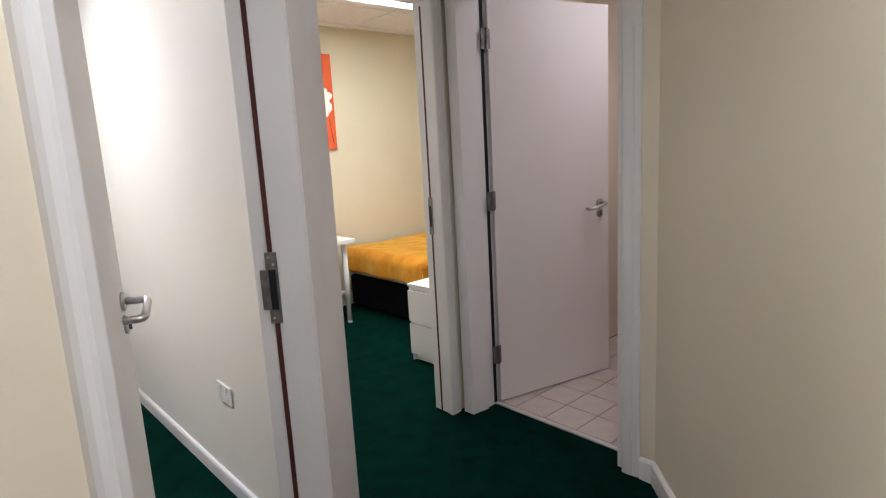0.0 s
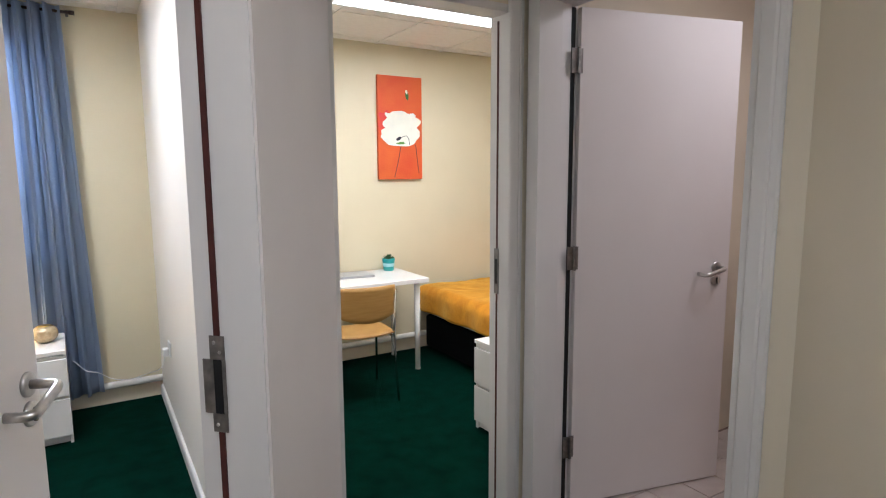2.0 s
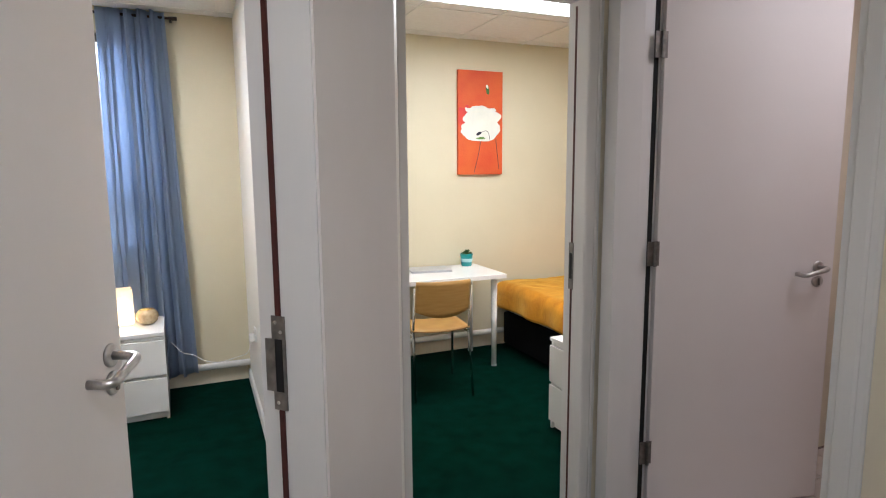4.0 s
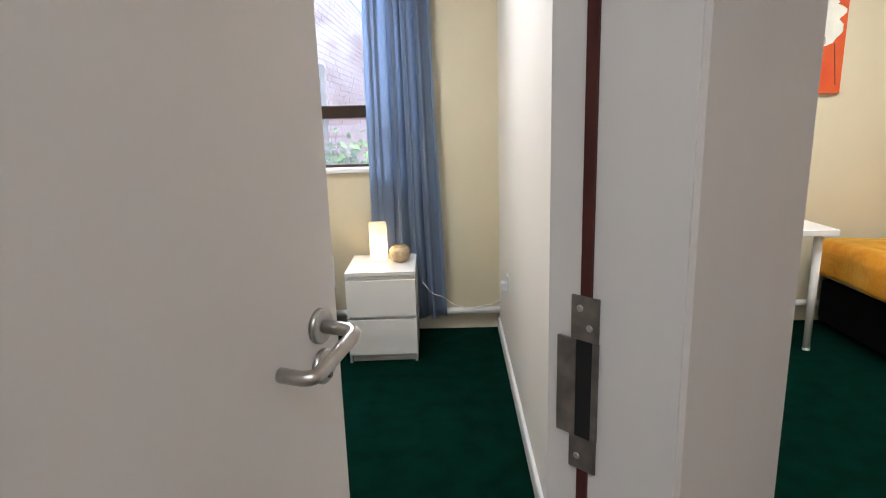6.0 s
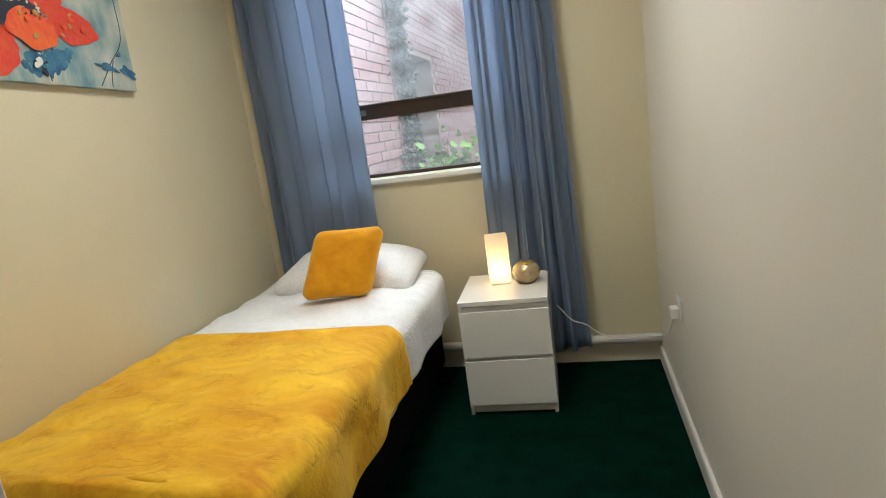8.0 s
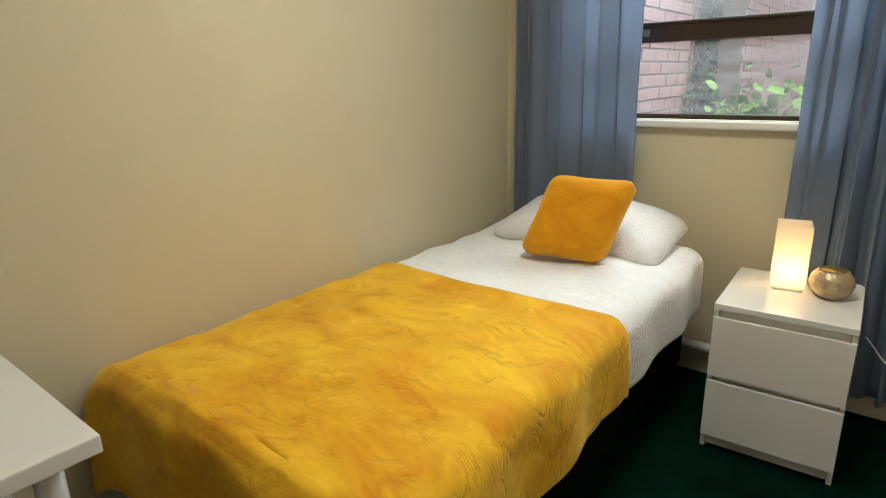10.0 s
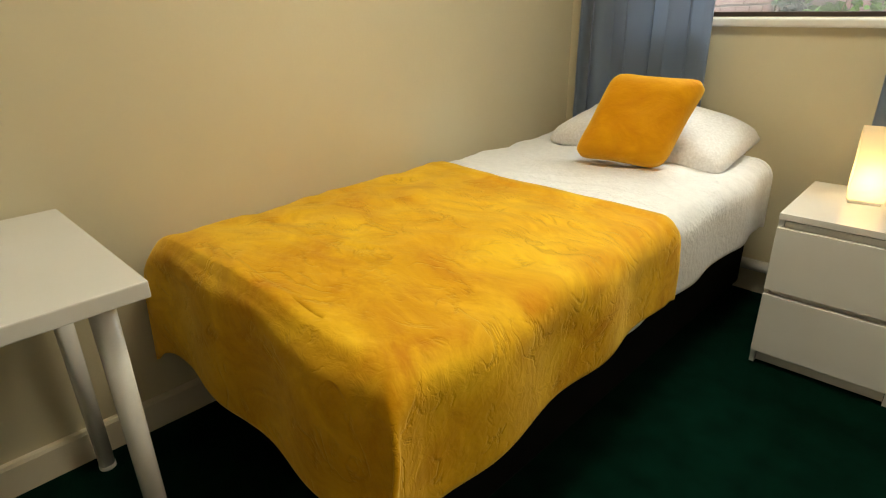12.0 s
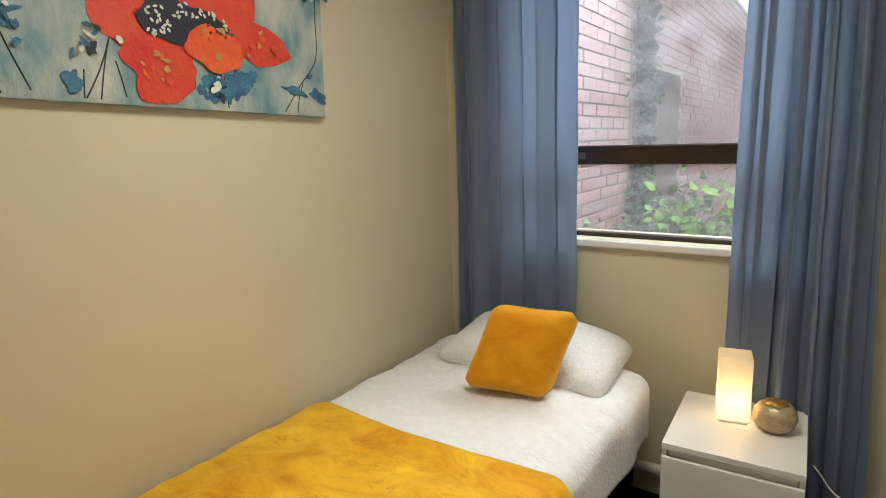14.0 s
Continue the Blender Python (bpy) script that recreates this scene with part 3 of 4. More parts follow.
def drape(x0, xe, y_far, y_foot, top, side_drop, foot_drop, amp, seed, nu, nv, skew=0.0, ripple=0.012, dip=0.0, tuck=0.0, flare=0.0):
    """A cloth on a bed: from x0 to the side edge xe and over it, and from y_far to the foot y_foot and over that.
    dip bows its far edge, tuck lets it sink along x0, flare lengthens its side towards the foot."""
    def fn(u, v):
        s = u * (xe - x0 + side_drop * (1 + flare * v))
        q = v * (y_far - y_foot + foot_drop)
        far = y_far + (skew * (0.5 - u) - dip * math.sin(math.pi * min(1.0, 1.25 * u))) * (1 - v)
        ox, zx = folded(s - (xe - x0))
        oy, zy = folded(q - (y_far - y_foot))
        x = min(x0 + s, xe) + ox
        y = max(far - q, y_foot) - oy
        z = top - (zx ** 3 + zy ** 3) ** (1 / 3) - tuck * max(0.0, 1 - s / 0.16) ** 2
        hang = min(1.0, max(zx, zy) / 0.12)
        w = wrinkle(s, q, 3.2, seed) * amp
        if zx > 0.03:
            x += hang * (ripple * math.sin(q * 17 + seed + 1.5 * noise.noise((q * 2, 0, seed))) + 0.02 * zx)
        if zy > 0.03:
            y -= hang * (ripple * math.sin(s * 15 + seed) + 0.05 * zy)
        if zx > 0.05 and zy > 0.05:
            k = min(zx, zy)
            x += 0.18 * k
            y -= 0.18 * k
        z += w * (1 - 0.5 * hang) + 0.45 * amp * (1 - 2.2 * abs(noise.noise((s * 5 + 2 * noise.noise((q * 3, s * 3, seed)), q * 9, seed)))) * (1 - hang)
        if 0.012 < q < 0.05 and q < y_far - y_foot:
            z += 0.5 * amp * math.sin(math.pi * (q - 0.012) / 0.038)
        if zx < 0.01 and zy < 0.01:
            z += 0.02 * math.sin(math.pi * min(1, s / (xe - x0))) * 0.8
        return (x, y, z)
    return sheet(nu, nv, fn)


BX0, BX1, BY0, BY1 = -0.775, 0.165, 2.925, 4.875
bed = thing("bed", pose(0, 0, 0), "single divan bed with a black base and made up in white", "bed")
part("divan_base", box(BX0, BX1 - 0.01, BY0 + 0.02, BY1, 0.04, 0.33, 0.02), DIVAN, bed, "black fabric divan base")
for x in (BX0 + 0.08, BX1 - 0.09):
    for y in (BY0 + 0.12, BY1 - 0.08):
        part("castor", tube([(x, y, 0.0), (x, y, 0.045)], 0.022, 12), BLACK, bed)
part("mattress", box(BX0, BX1, BY0 + 0.01, BY1, 0.332, 0.575, 0.055, 5), MATTRESS, bed, "pale mattress", True)

duvet = tagged(part("duvet", drape(BX0 + 0.005, BX1 + 0.02, 4.70, 2.93, 0.605, 0.265, 0.03, 0.017, 3.0, 90, 130, 0.03, 0.009, 0.0, 0.07), COTTON, None, smooth=True),
               "white crinkled cotton duvet spread over the bed", "duvet")
thicken(duvet, 0.012)
thicken(part("hem", drape(BX0 + 0.005, BX1 + 0.021, 4.703, 4.665, 0.612, 0.262, 0.0, 0.017, 3.0, 90, 4, 0.03, 0.009, 0.0, 0.07), COTTON, duvet, "stitched white hem", True), 0.010)
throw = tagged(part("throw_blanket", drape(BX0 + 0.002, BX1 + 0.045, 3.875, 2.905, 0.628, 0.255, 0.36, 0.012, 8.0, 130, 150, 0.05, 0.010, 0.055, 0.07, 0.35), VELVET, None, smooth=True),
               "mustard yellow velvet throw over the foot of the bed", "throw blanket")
thicken(throw, 0.010)


def pillow(w, d, h, n, seed, pinch=0.10, sag=0.0):
    """A stuffed cushion w by d, h thick, with pulled-out corners."""
    bm = bmesh.new()
    grid = {}
    for side in (1, -1):
        for i in range(n + 1):
            for j in range(n + 1):
                a, b = 2 * i / n - 1, 2 * j / n - 1
                e = (1 - a ** 4) * (1 - b ** 4)
                if side < 0 and (i in (0, n) or j in (0, n)):
                    grid[(side, i, j)] = grid[(1, i, j)]
                    continue
                rc = 1 - 0.9 * pinch * (a * b) ** 6
                sx = a * rc * (1 - pinch * (1 - b * b) * a * a * 0.35)
                sy = b * rc * (1 - pinch * (1 - a * a) * b * b * 0.35)
                z = side * h / 2 * max(0.0, e) ** 0.55 * (1 + 0.12 * wrinkle(a, b, 1.8, seed + side))
                grid[(side, i, j)] = bm.verts.new((sx * w / 2, sy * d / 2, z - sag * a * a))
    for side in (1, -1):
        for i in range(n):
            for j in range(n):
                bm.faces.new([grid[(side, *k)] for k in ((i, j), (i + 1, j), (i + 1, j + 1), (i, j + 1))])
    return bm


p = tagged(part("pillow", pillow(0.74, 0.44, 0.17, 26, 2.0, 0.10, 0.03), PATTERN, None, smooth=True), "white speckled cotton pillow at the head of the bed", "pillow")
p.matrix_basis = pose(-0.20, 4.615, 0.688, 9, 2, 0)
bm = pillow(0.34, 0.335, 0.150, 30, 5.0, 0.24)
bm.transform(Matrix(((1, 0.26, 0, 0), (0, 1, 0, 0), (0, 0, 1, 0), (0, 0, 0, 1))))
p = tagged(part("cushion", bm, CUSHION, None, smooth=True), "golden mustard velvet cushion leaning on the pillow", "cushion")
ax = Vector((0.277, 0.064, -0.012)).normalized()
ay = Vector((0.075, 0.142, 0.267))
ay = (ay - ax * ay.dot(ax)).normalized()
az = ax.cross(ay)
p.matrix_basis = Matrix(((ax.x, ay.x, az.x, -0.108), (ax.y, ay.y, az.y, 4.315), (ax.z, ay.z, az.z, 0.785), (0, 0, 0, 1)))


def nightstand(m, label):
    t = thing("nightstand", m, label, "nightstand", "two-drawer nightstands")
    w, d, h = 0.40, 0.45, 0.55
    bm = box(-w / 2, -w / 2 + 0.016, -d / 2 + 0.012, d / 2, 0, h - 0.022, 0.001)
    box(w / 2 - 0.016, w / 2, -d / 2 + 0.012, d / 2, 0, h - 0.022, 0.001, bm=bm)
    box(-w / 2 + 0.016, w / 2 - 0.016, d / 2 - 0.012, d / 2, 0.02, h - 0.022, bm=bm)
    box(-w / 2 + 0.016, w / 2 - 0.016, -d / 2 + 0.06, d / 2 - 0.012, 0.05, 0.062, bm=bm)
    part("body", bm, LACQUER, t)
    part("plinth", box(-w / 2 + 0.017, w / 2 - 0.017, -d / 2 + 0.03, -d / 2 + 0.045, 0.004, 0.05), LACQUER, t)
    part("top", box(-w / 2, w / 2, -d / 2, d / 2, h - 0.0215, h, 0.002), LACQUER, t)
    for z0, z1 in ((0.052, 0.268), (0.286, 0.502)):
        dr = part("drawer_front", box(-w / 2 + 0.001, w / 2 - 0.001, -d / 2 - 0.003, -d / 2 + 0.0115, z0, z1, 0.002), LACQUER, t)
        part("grip_edge", box(-w / 2 + 0.018, w / 2 - 0.018, -d / 2 + 0.02, -d / 2 + 0.03, z1 - 0.004, z1 + 0.018), LACQUER, dr)
    return t


ns = nightstand(pose(0.573, 4.577, 0, 0, 0, 2.0), "glossy white two-drawer nightstand beside the bed")


def box_lamp():
    t = thing("table_lamp", pose(0.545, 4.640, 0.55, 0, 0, 10), "lit square paper table lamp on the nightstand", "table lamp")
    s, h = 0.050, 0.235
    bm = bmesh.new()
    rings = []
    for k in range(9):
        f = k / 8
        r = s * (1.0 + 0.02 * math.sin(f * 9))
        tw = 0.05 * math.sin(f * 3)
        pts = [(-1, -1), (1, -1), (1, 1), (-1, 1)]
        rings.append([bm.verts.new((r * (a * math.cos(tw) - b * math.sin(tw)), r * (a * math.sin(tw) + b * math.cos(tw)), 0.012 + f * (h - 0.012))) for a, b in pts])
    for a, b in zip(rings, rings[1:]):
        for k in range(4):
            bm.faces.new((a[k], a[(k + 1) % 4], b[(k + 1) % 4], b[k]))
    thicken(part("shade", bm, PAPERLAMP, t, "glowing white paper shade"), 0.0015)
    part("base", box(-0.045, 0.045, -0.045, 0.045, 0.0, 0.012, 0.002), PLASTIC, t)
    part("bulb", lathe([(0.004, 0.02), (0.012, 0.04), (0.022, 0.075), (0.024, 0.095), (0.015, 0.115), (0.003, 0.121)], 20), BULB, t, "glowing bulb", True)
    part("lampholder", tube([(0, 0, 0.012), (0, 0, 0.03)], 0.014, 14), PLASTIC, t)


box_lamp()
vase = tagged(part("vase", lathe([(0.001, 0), (0.026, 0), (0.034, 0.004), (0.050, 0.022), (0.056, 0.045), (0.052, 0.066), (0.040, 0.083), (0.033, 0.088), (0.030, 0.086), (0.034, 0.078), (0.044, 0.060), (0.046, 0.045), (0.036, 0.02), (0.001, 0.012)], 40), VASE, None, smooth=True),
              "round gold speckled ceramic bowl vase on the nightstand", "vase")
part("lining", lathe([(0.0310, 0.0872), (0.0292, 0.0855), (0.0330, 0.0775), (0.0430, 0.0600), (0.0450, 0.0450), (0.0350, 0.0215), (0.001, 0.0135)], 40), VASEIN, vase, "gold leaf lining", True)
vase.matrix_basis = pose(0.676, 4.615, 0.55) @ Matrix.Diagonal((1.2, 1.2, 1.12, 1))


def curtain(x0, x1, y, z0, z1, seed, folds, label, calm, pull=0.0, depth=0.052):
    """A hanging curtain from x0 to x1, flatter between the two shares calm; pull spreads its foot."""
    def fn(u, v):
        z = z0 + v * (z1 - z0)
        k = 1 - v
        uu = u + 0.012 * math.sin(folds * 4.1 * u + seed)
        ph = 2 * math.pi * folds * uu + 0.7 * math.sin(3.1 * u + seed) + 0.8 * noise.noise((u * 4, z * 0.55, seed))
        amp = depth * (0.8 + 0.9 * noise.noise((u * 5, 2.0, seed))) * (1 - 0.15 * v)
        edge = min(1.0, max(0.0, (u - calm[0]) / 0.08)) * min(1.0, max(0.0, (calm[1] - u) / 0.08))
        amp *= 1 - 0.7 * edge
        xx = x0 + u * (x1 - x0) + pull * k * (u - 0.3) + 0.020 * math.sin(2 * ph + 0.6)
        wave = math.copysign(abs(math.sin(ph)) ** 0.7, math.sin(ph)) + 0.35 * math.sin(2.7 * ph + seed)
        yy = y + 0.8 * amp * wave + 0.010 * noise.noise((u * 9, z * 3, seed + 3)) - 0.008 * k
        return (xx, yy, z)
    ob = tagged(part("curtain", sheet(150, 40, fn), CURTAIN, None, smooth=True), label, "curtain", "window curtains")
    thicken(ob, 0.002)
    return ob


curtain(-0.715, -0.110, 4.840, 0.60, 2.53, 1.0, 3.8, "blue-grey cotton curtain drawn aside behind the bed", (0.32, 0.80), 0.02)
curtain(0.515, 0.875, 4.842, 0.115, 2.53, 4.0, 4.4, "blue-grey cotton curtain drawn aside beside the nightstand", (-0.1, 0.36), 0.10, 0.07)
rod = thing("curtain_rod", pose(0, 4.855, 2.50), "dark metal curtain rod across the window", "curtain rod")
part("pole", tube([(-0.76, 0, 0), (0.93, 0, 0)], 0.009, 14), BROWNFRAME, rod, smooth=True)
part("finial", tube([(0.93, 0, 0), (0.96, 0, 0)], 0.013, 14), BROWNFRAME, rod, smooth=True)
for x in (-0.755, 0.92):
    part("bracket", box(x - 0.008, x + 0.008, 0.0, 0.074, -0.012, 0.012, 0.002), BROWNFRAME, rod)

pipe = thing("heating_pipe", pose(0, 4.875, 0.135), "cream painted heating pipe above the skirting", "pipe")
part("pipe", tube([(WEST + 0.01, 0, 0), (EAST1 - 0.002, 0, 0)], 0.024, 18), LACQUER, pipe, smooth=True)
for x in (-0.3, 0.95):
    part("bracket", box(x - 0.012, x + 0.012, 0.018, 0.054, -0.014, 0.014, 0.002), CREAM, pipe)
pipe2 = thing("heating_pipe", pose(0, 4.875, 0.135), "cream painted heating pipe in the second bedroom", "pipe")
part("pipe", tube([(1.46, 0, 0), (4.89, 0, 0)], 0.024, 18), LACQUER, pipe2, smooth=True)
part("bracket", box(2.9, 2.924, 0.018, 0.054, -0.014, 0.014, 0.002), CREAM, pipe2)


def socket(y, z, w, label, plugged):
    t = thing("wall_socket", pose(EAST1, y, z), label, "wall socket", "wall sockets")
    part("plate", box(-0.010, -0.0005, -w / 2, w / 2, -0.043, 0.043, 0.004), PLASTIC, t)
    n = 2 if w > 0.1 else 1
    for k in range(n):
        c = (k - (n - 1) / 2) * 0.06
        part("rocker_switch", box(-0.0135, -0.010, c - 0.006, c + 0.006, 0.016, 0.034, 0.001), PLASTIC, t)
        if not plugged:
            for dy, dz in ((0, 0.004), (-0.011, -0.016), (0.011, -0.016)):
                part("pin_hole", box(-0.0106, -0.010, c + dy - 0.003, c + dy + 0.003, dz - 0.002, dz + 0.002), GREY, t)


socket(2.655, 0.475, 0.146, "white double wall socket low on the partition", False)
socket(4.275, 0.495, 0.086, "white single wall socket with a plug in it", True)
plug = thing("plug", pose(EAST1 - 0.0105, 4.275, 0.478), "white mains plug in the wall socket", "plug")
part("plug_body", box(-0.034, 0.0, -0.024, 0.024, -0.024, 0.024, 0.008, 3), PLASTIC, plug)
cable = [(EAST1 - 0.03, 4.275, 0.455), (1.25, 4.32, 0.37), (1.19, 4.45, 0.31), (1.09, 4.60, 0.245), (1.00, 4.70, 0.235), (0.93, 4.735, 0.275), (0.86, 4.765, 0.295), (0.795, 4.80, 0.36), (0.70, 4.822, 0.42), (0.61, 4.822, 0.52), (0.58, 4.79, 0.556), (0.56, 4.70, 0.558)]


def smooth_line(pts, n=8):
    out = []
    v = [Vector(q) for q in pts]
    for i in range(len(v) - 1):
        a, b, c, d = v[max(i - 1, 0)], v[i], v[i + 1], v[min(i + 2, len(v) - 1)]
        for k in range(n):
            t = k / n
            out.append(0.5 * (2 * b + (c - a) * t + (2 * a - 5 * b + 4 * c - d) * t * t + (3 * b - 3 * c + d - a) * t ** 3))
    return out + [v[-1]]


tagged(part("lamp_cable", tube(smooth_line(cable), 0.003, 8), PLASTIC, None, smooth=True), "thin white lamp cable hanging to the socket", "cable")


def desk(m, w, d, label):
    """A white desk with its front edge at y = 0, running to the left in -x, standing back to y = d."""
    t = thing("desk", m, label, "desk", "white desks")
    part("desktop", box(-w, 0, 0, d, 0.696, 0.730, 0.003), LACQUER, t)
    for x in (-w + 0.07, -0.07):
        for y in (0.07, d - 0.07):
            leg = part("leg", tube([(x, y, 0.0), (x, y, 0.690)], 0.020, 18, taper=0.024), LACQUER, t, smooth=True)
            part("foot", tube([(x, y, 0.0005), (x, y, 0.012)], 0.0215, 16), PLASTIC, leg)
            part("mount", tube([(x, y, 0.688), (x, y, 0.6955)], 0.045, 18), PLASTIC, leg)
    return t


desk(pose(-0.195, 2.683, 0, 0, 0, 90), 1.0, 0.60, "white desk standing at the foot of the bed")


def laptop(m, label):
    t = thing("laptop", m, label, "laptop", "closed laptops")
    part("base", box(-0.16, 0.16, -0.11, 0.11, 0.0, 0.009, 0.003), GREY, t)
    part("lid", box(-0.16, 0.16, -0.11, 0.11, 0.0095, 0.017, 0.003), GREY, t, "grey metal lid")


laptop(pose(-0.63, 2.345, 0.73, 0, 0, 84), "closed grey laptop lying on the desk")


def patch(name, parent, mat, cx, cz, rx, rz, seed, y, turn=0.0, rough=0.16, n=40, bite=0.0):
    """A patch of paint on a canvas that lies in x and z and faces -y."""
    pts = []
    for k in range(n):
        a = 2 * math.pi * k / n
        r = 1 + rough * noise.noise((math.cos(a) * 1.6, math.sin(a) * 1.6, seed)) * 2 + 0.05 * noise.noise((math.cos(a) * 7, math.sin(a) * 7, seed))
        if bite and math.sin(a) > 0.55:
            r *= 1 - bite
        px, pz = rx * r * math.cos(a), rz * r * math.sin(a)
        c, s = math.cos(turn), math.sin(turn)
        pts.append((cx + px * c - pz * s, -(cz + px * s + pz * c)))
    bm = prism(pts, y, y + 0.0012)
    bm.transform(Matrix(((1, 0, 0, 0), (0, 0, -1, 0), (0, -1, 0, 0), (0, 0, 0, 1))))
    return part(name, bm, mat, parent)


def stroke(name, parent, mat, pts, r, y):
    return part(name, tube(smooth_line([(x, -y, z) for x, z in pts], 5), r, 6), mat, parent)


def canvas(name, m, w, h, mat, label):
    t = thing(name, m, label, "painting")
    part("canvas", box(-w / 2, w / 2, -0.030, -0.001, -h / 2, h / 2, 0.002), mat, t)
    return t


# red poppy on the long wall
art = canvas("painting", pose(WEST, 3.515, 2.015, 0, 0, 90) @ pose(0, 0, 0, 0, 1.6, 0), 1.15, 0.74, CANVAS_BLUE, "wide canvas of a red poppy on pale blue, unframed")
Y = 0.0302
for k, (cx, cz, rx, rz, tn) in enumerate(((0.08, 0.06, 0.27, 0.17, 0.1), (-0.10, -0.12, 0.13, 0.10, 0.5), (0.29, -0.16, 0.125, 0.06, -0.15), (-0.03, -0.265, 0.115, 0.085, -0.1))):
    patch("petal", art, RED, cx, cz, rx, rz, 3.0 + k, Y + 0.0013 * k, tn, 0.20)
patch("flower_centre", art, INK, 0.055, -0.145, 0.150, 0.068, 20.0, Y + 0.0070, -0.12, 0.20)
patch("petal", art, REDORANGE, 0.130, -0.192, 0.098, 0.060, 21.0, Y + 0.0084, -0.1, 0.14)
rnd = random.Random(5)
for k in range(56):
    a = rnd.uniform(-0.2, math.pi + 0.7)
    f = rnd.uniform(0.45, 1.05)
    patch("dab", art, IVORY, 0.055 + 0.135 * f * math.cos(a), -0.145 + 0.06 * f * math.sin(a), 0.0065, 0.0035, 30.0 + k, Y + 0.0084, rnd.uniform(0, 3), 0.1, 10)
for k, (cx, cz, rx, rz) in enumerate(((0.125, -0.300, 0.034, 0.045), (0.205, -0.285, 0.036, 0.048), (0.165, -0.315, 0.026, 0.036), (0.085, -0.315, 0.012, 0.022), (0.255, -0.265, 0.026, 0.022), (0.50, 0.12, 0.05, 0.15), (0.54, -0.30, 0.02, 0.045), (0.44, -0.29, 0.012, 0.05), (-0.27, -0.32, 0.03, 0.02), (-0.46, -0.20, 0.03, 0.10))):
    patch("brush_mark", art, BLUE, cx, cz, rx, rz, 50.0 + k, Y + 0.0004 * k, 0.2 * k, 0.35)
for k in range(64):
    x, z = rnd.choice(((0.16, -0.29), (0.48, -0.24), (0.50, 0.08), (-0.22, -0.22), (-0.04, -0.27), (0.31, -0.165), (0.13, -0.185), (-0.42, -0.2)))
    on_red = x in (-0.04, 0.31, 0.13)
    patch("dab", art, (REDORANGE, YELLOWWOOD)[k % 2] if on_red else (BLUE, IVORY, INK)[k % 3], x + rnd.gauss(0, 0.033), max(-0.34, z + rnd.gauss(0, 0.03)), rnd.uniform(0.004, 0.013), rnd.uniform(0.004, 0.015), 90.0 + k, Y + (0.0054 if x != 0.13 else 0.0098) + 0.0001 * k, rnd.uniform(0, 3), 0.35, 14)
for pts in (((0.16, -0.27), (0.165, -0.31), (0.17, -0.36)), ((0.56, 0.30), (0.545, 0.0), (0.54, -0.17), (0.46, -0.27), (0.39, -0.36)), ((0.475, -0.26), (0.455, -0.31), (0.445, -0.36)),
            ((-0.12, 0.10), (-0.15, -0.12), (-0.19, -0.26), (-0.24, -0.36)), ((-0.17, -0.20), (-0.19, -0.28), (-0.205, -0.36)), ((-0.16, -0.26), (-0.15, -0.30), (-0.14, -0.35)),
            ((-0.43, -0.12), (-0.41, -0.22), (-0.36, -0.35)), ((-0.50, -0.26), (-0.46, -0.30), (-0.42, -0.36)), ((-0.24, -0.29), (-0.245, -0.36))):
    stroke("stalk", art, INK, pts, 0.0024, Y - 0.001)


def soft_patches(art):
    for k in range(10):
        patch("wash", art, BLUE if k % 4 == 0 else IVORY, rnd.uniform(-0.46, 0.44), rnd.uniform(-0.30, 0.30), rnd.uniform(0.01, 0.035), rnd.uniform(0.02, 0.05), 70.0 + k, 0.0296, rnd.uniform(0, 3), 0.35)


soft_patches(art)

# ---- second bedroom ----
art2 = canvas("painting", pose(3.195, NORTH + 0.0, 1.893), 0.405, 0.836, CANVAS_ORANGE, "tall orange canvas with a white poppy, unframed")
patch("red_wash", art2, PINK, -0.135, 0.02, 0.06, 0.11, 1.0, 0.0294, 0.2, 0.3)
patch("petal", art2, IVORY, 0.01, 0.03, 0.165, 0.10, 2.0, Y, 0.0, 0.14)
patch("petal", art2, IVORY, 0.0, -0.055, 0.185, 0.085, 3.0, Y + 0.0013, 0.05, 0.10)
rag = random.Random(9)
for k in range(12):
    patch("petal_edge", art2, IVORY, -0.12 + 0.022 * k, 0.105 + rag.uniform(-0.012, 0.012), 0.018, 0.022, 40.0 + k, Y + 0.0014 + 0.0001 * k, rag.uniform(0, 3), 0.35, 14)
patch("petal_shade", art2, BRIGHTLEAF, 0.0, -0.122, 0.045, 0.010, 60.0, Y + 0.0028, 0.05, 0.2, 18)
patch("poppy_head", art2, INK, -0.02, -0.085, 0.026, 0.013, 4.0, Y + 0.003, 0.5, 0.1, 16)
stroke("stalk", art2, INK, ((-0.01, -0.08), (0.05, -0.06), (0.075, -0.09), (0.08, -0.13)), 0.0022, Y + 0.003)
stroke("stalk", art2, INK, ((0.0, -0.145), (-0.02, -0.25), (-0.06, -0.40)), 0.0028, Y)
stroke("stalk", art2, INK, ((0.14, -0.13), (0.155, -0.25), (0.17, -0.37)), 0.0028, Y)
patch("bud", art2, LEAF, 0.062, 0.27, 0.016, 0.040, 5.0, Y, 0.15, 0.1, 16)
patch("bud_tip", art2, IVORY, 0.058, 0.295, 0.010, 0.016, 6.0, Y + 0.0013, 0.3, 0.1, 16)

desk(pose(3.139, 4.348, 0), 1.0, 0.56, "white desk against the second bedroom wall")
# A tablet, drawn with the closed laptop's base and lid.
laptop(pose(2.66, 4.74, 0.73, 0, 0, -8), "light grey tablet, laptop-shaped, on the second bedroom desk")


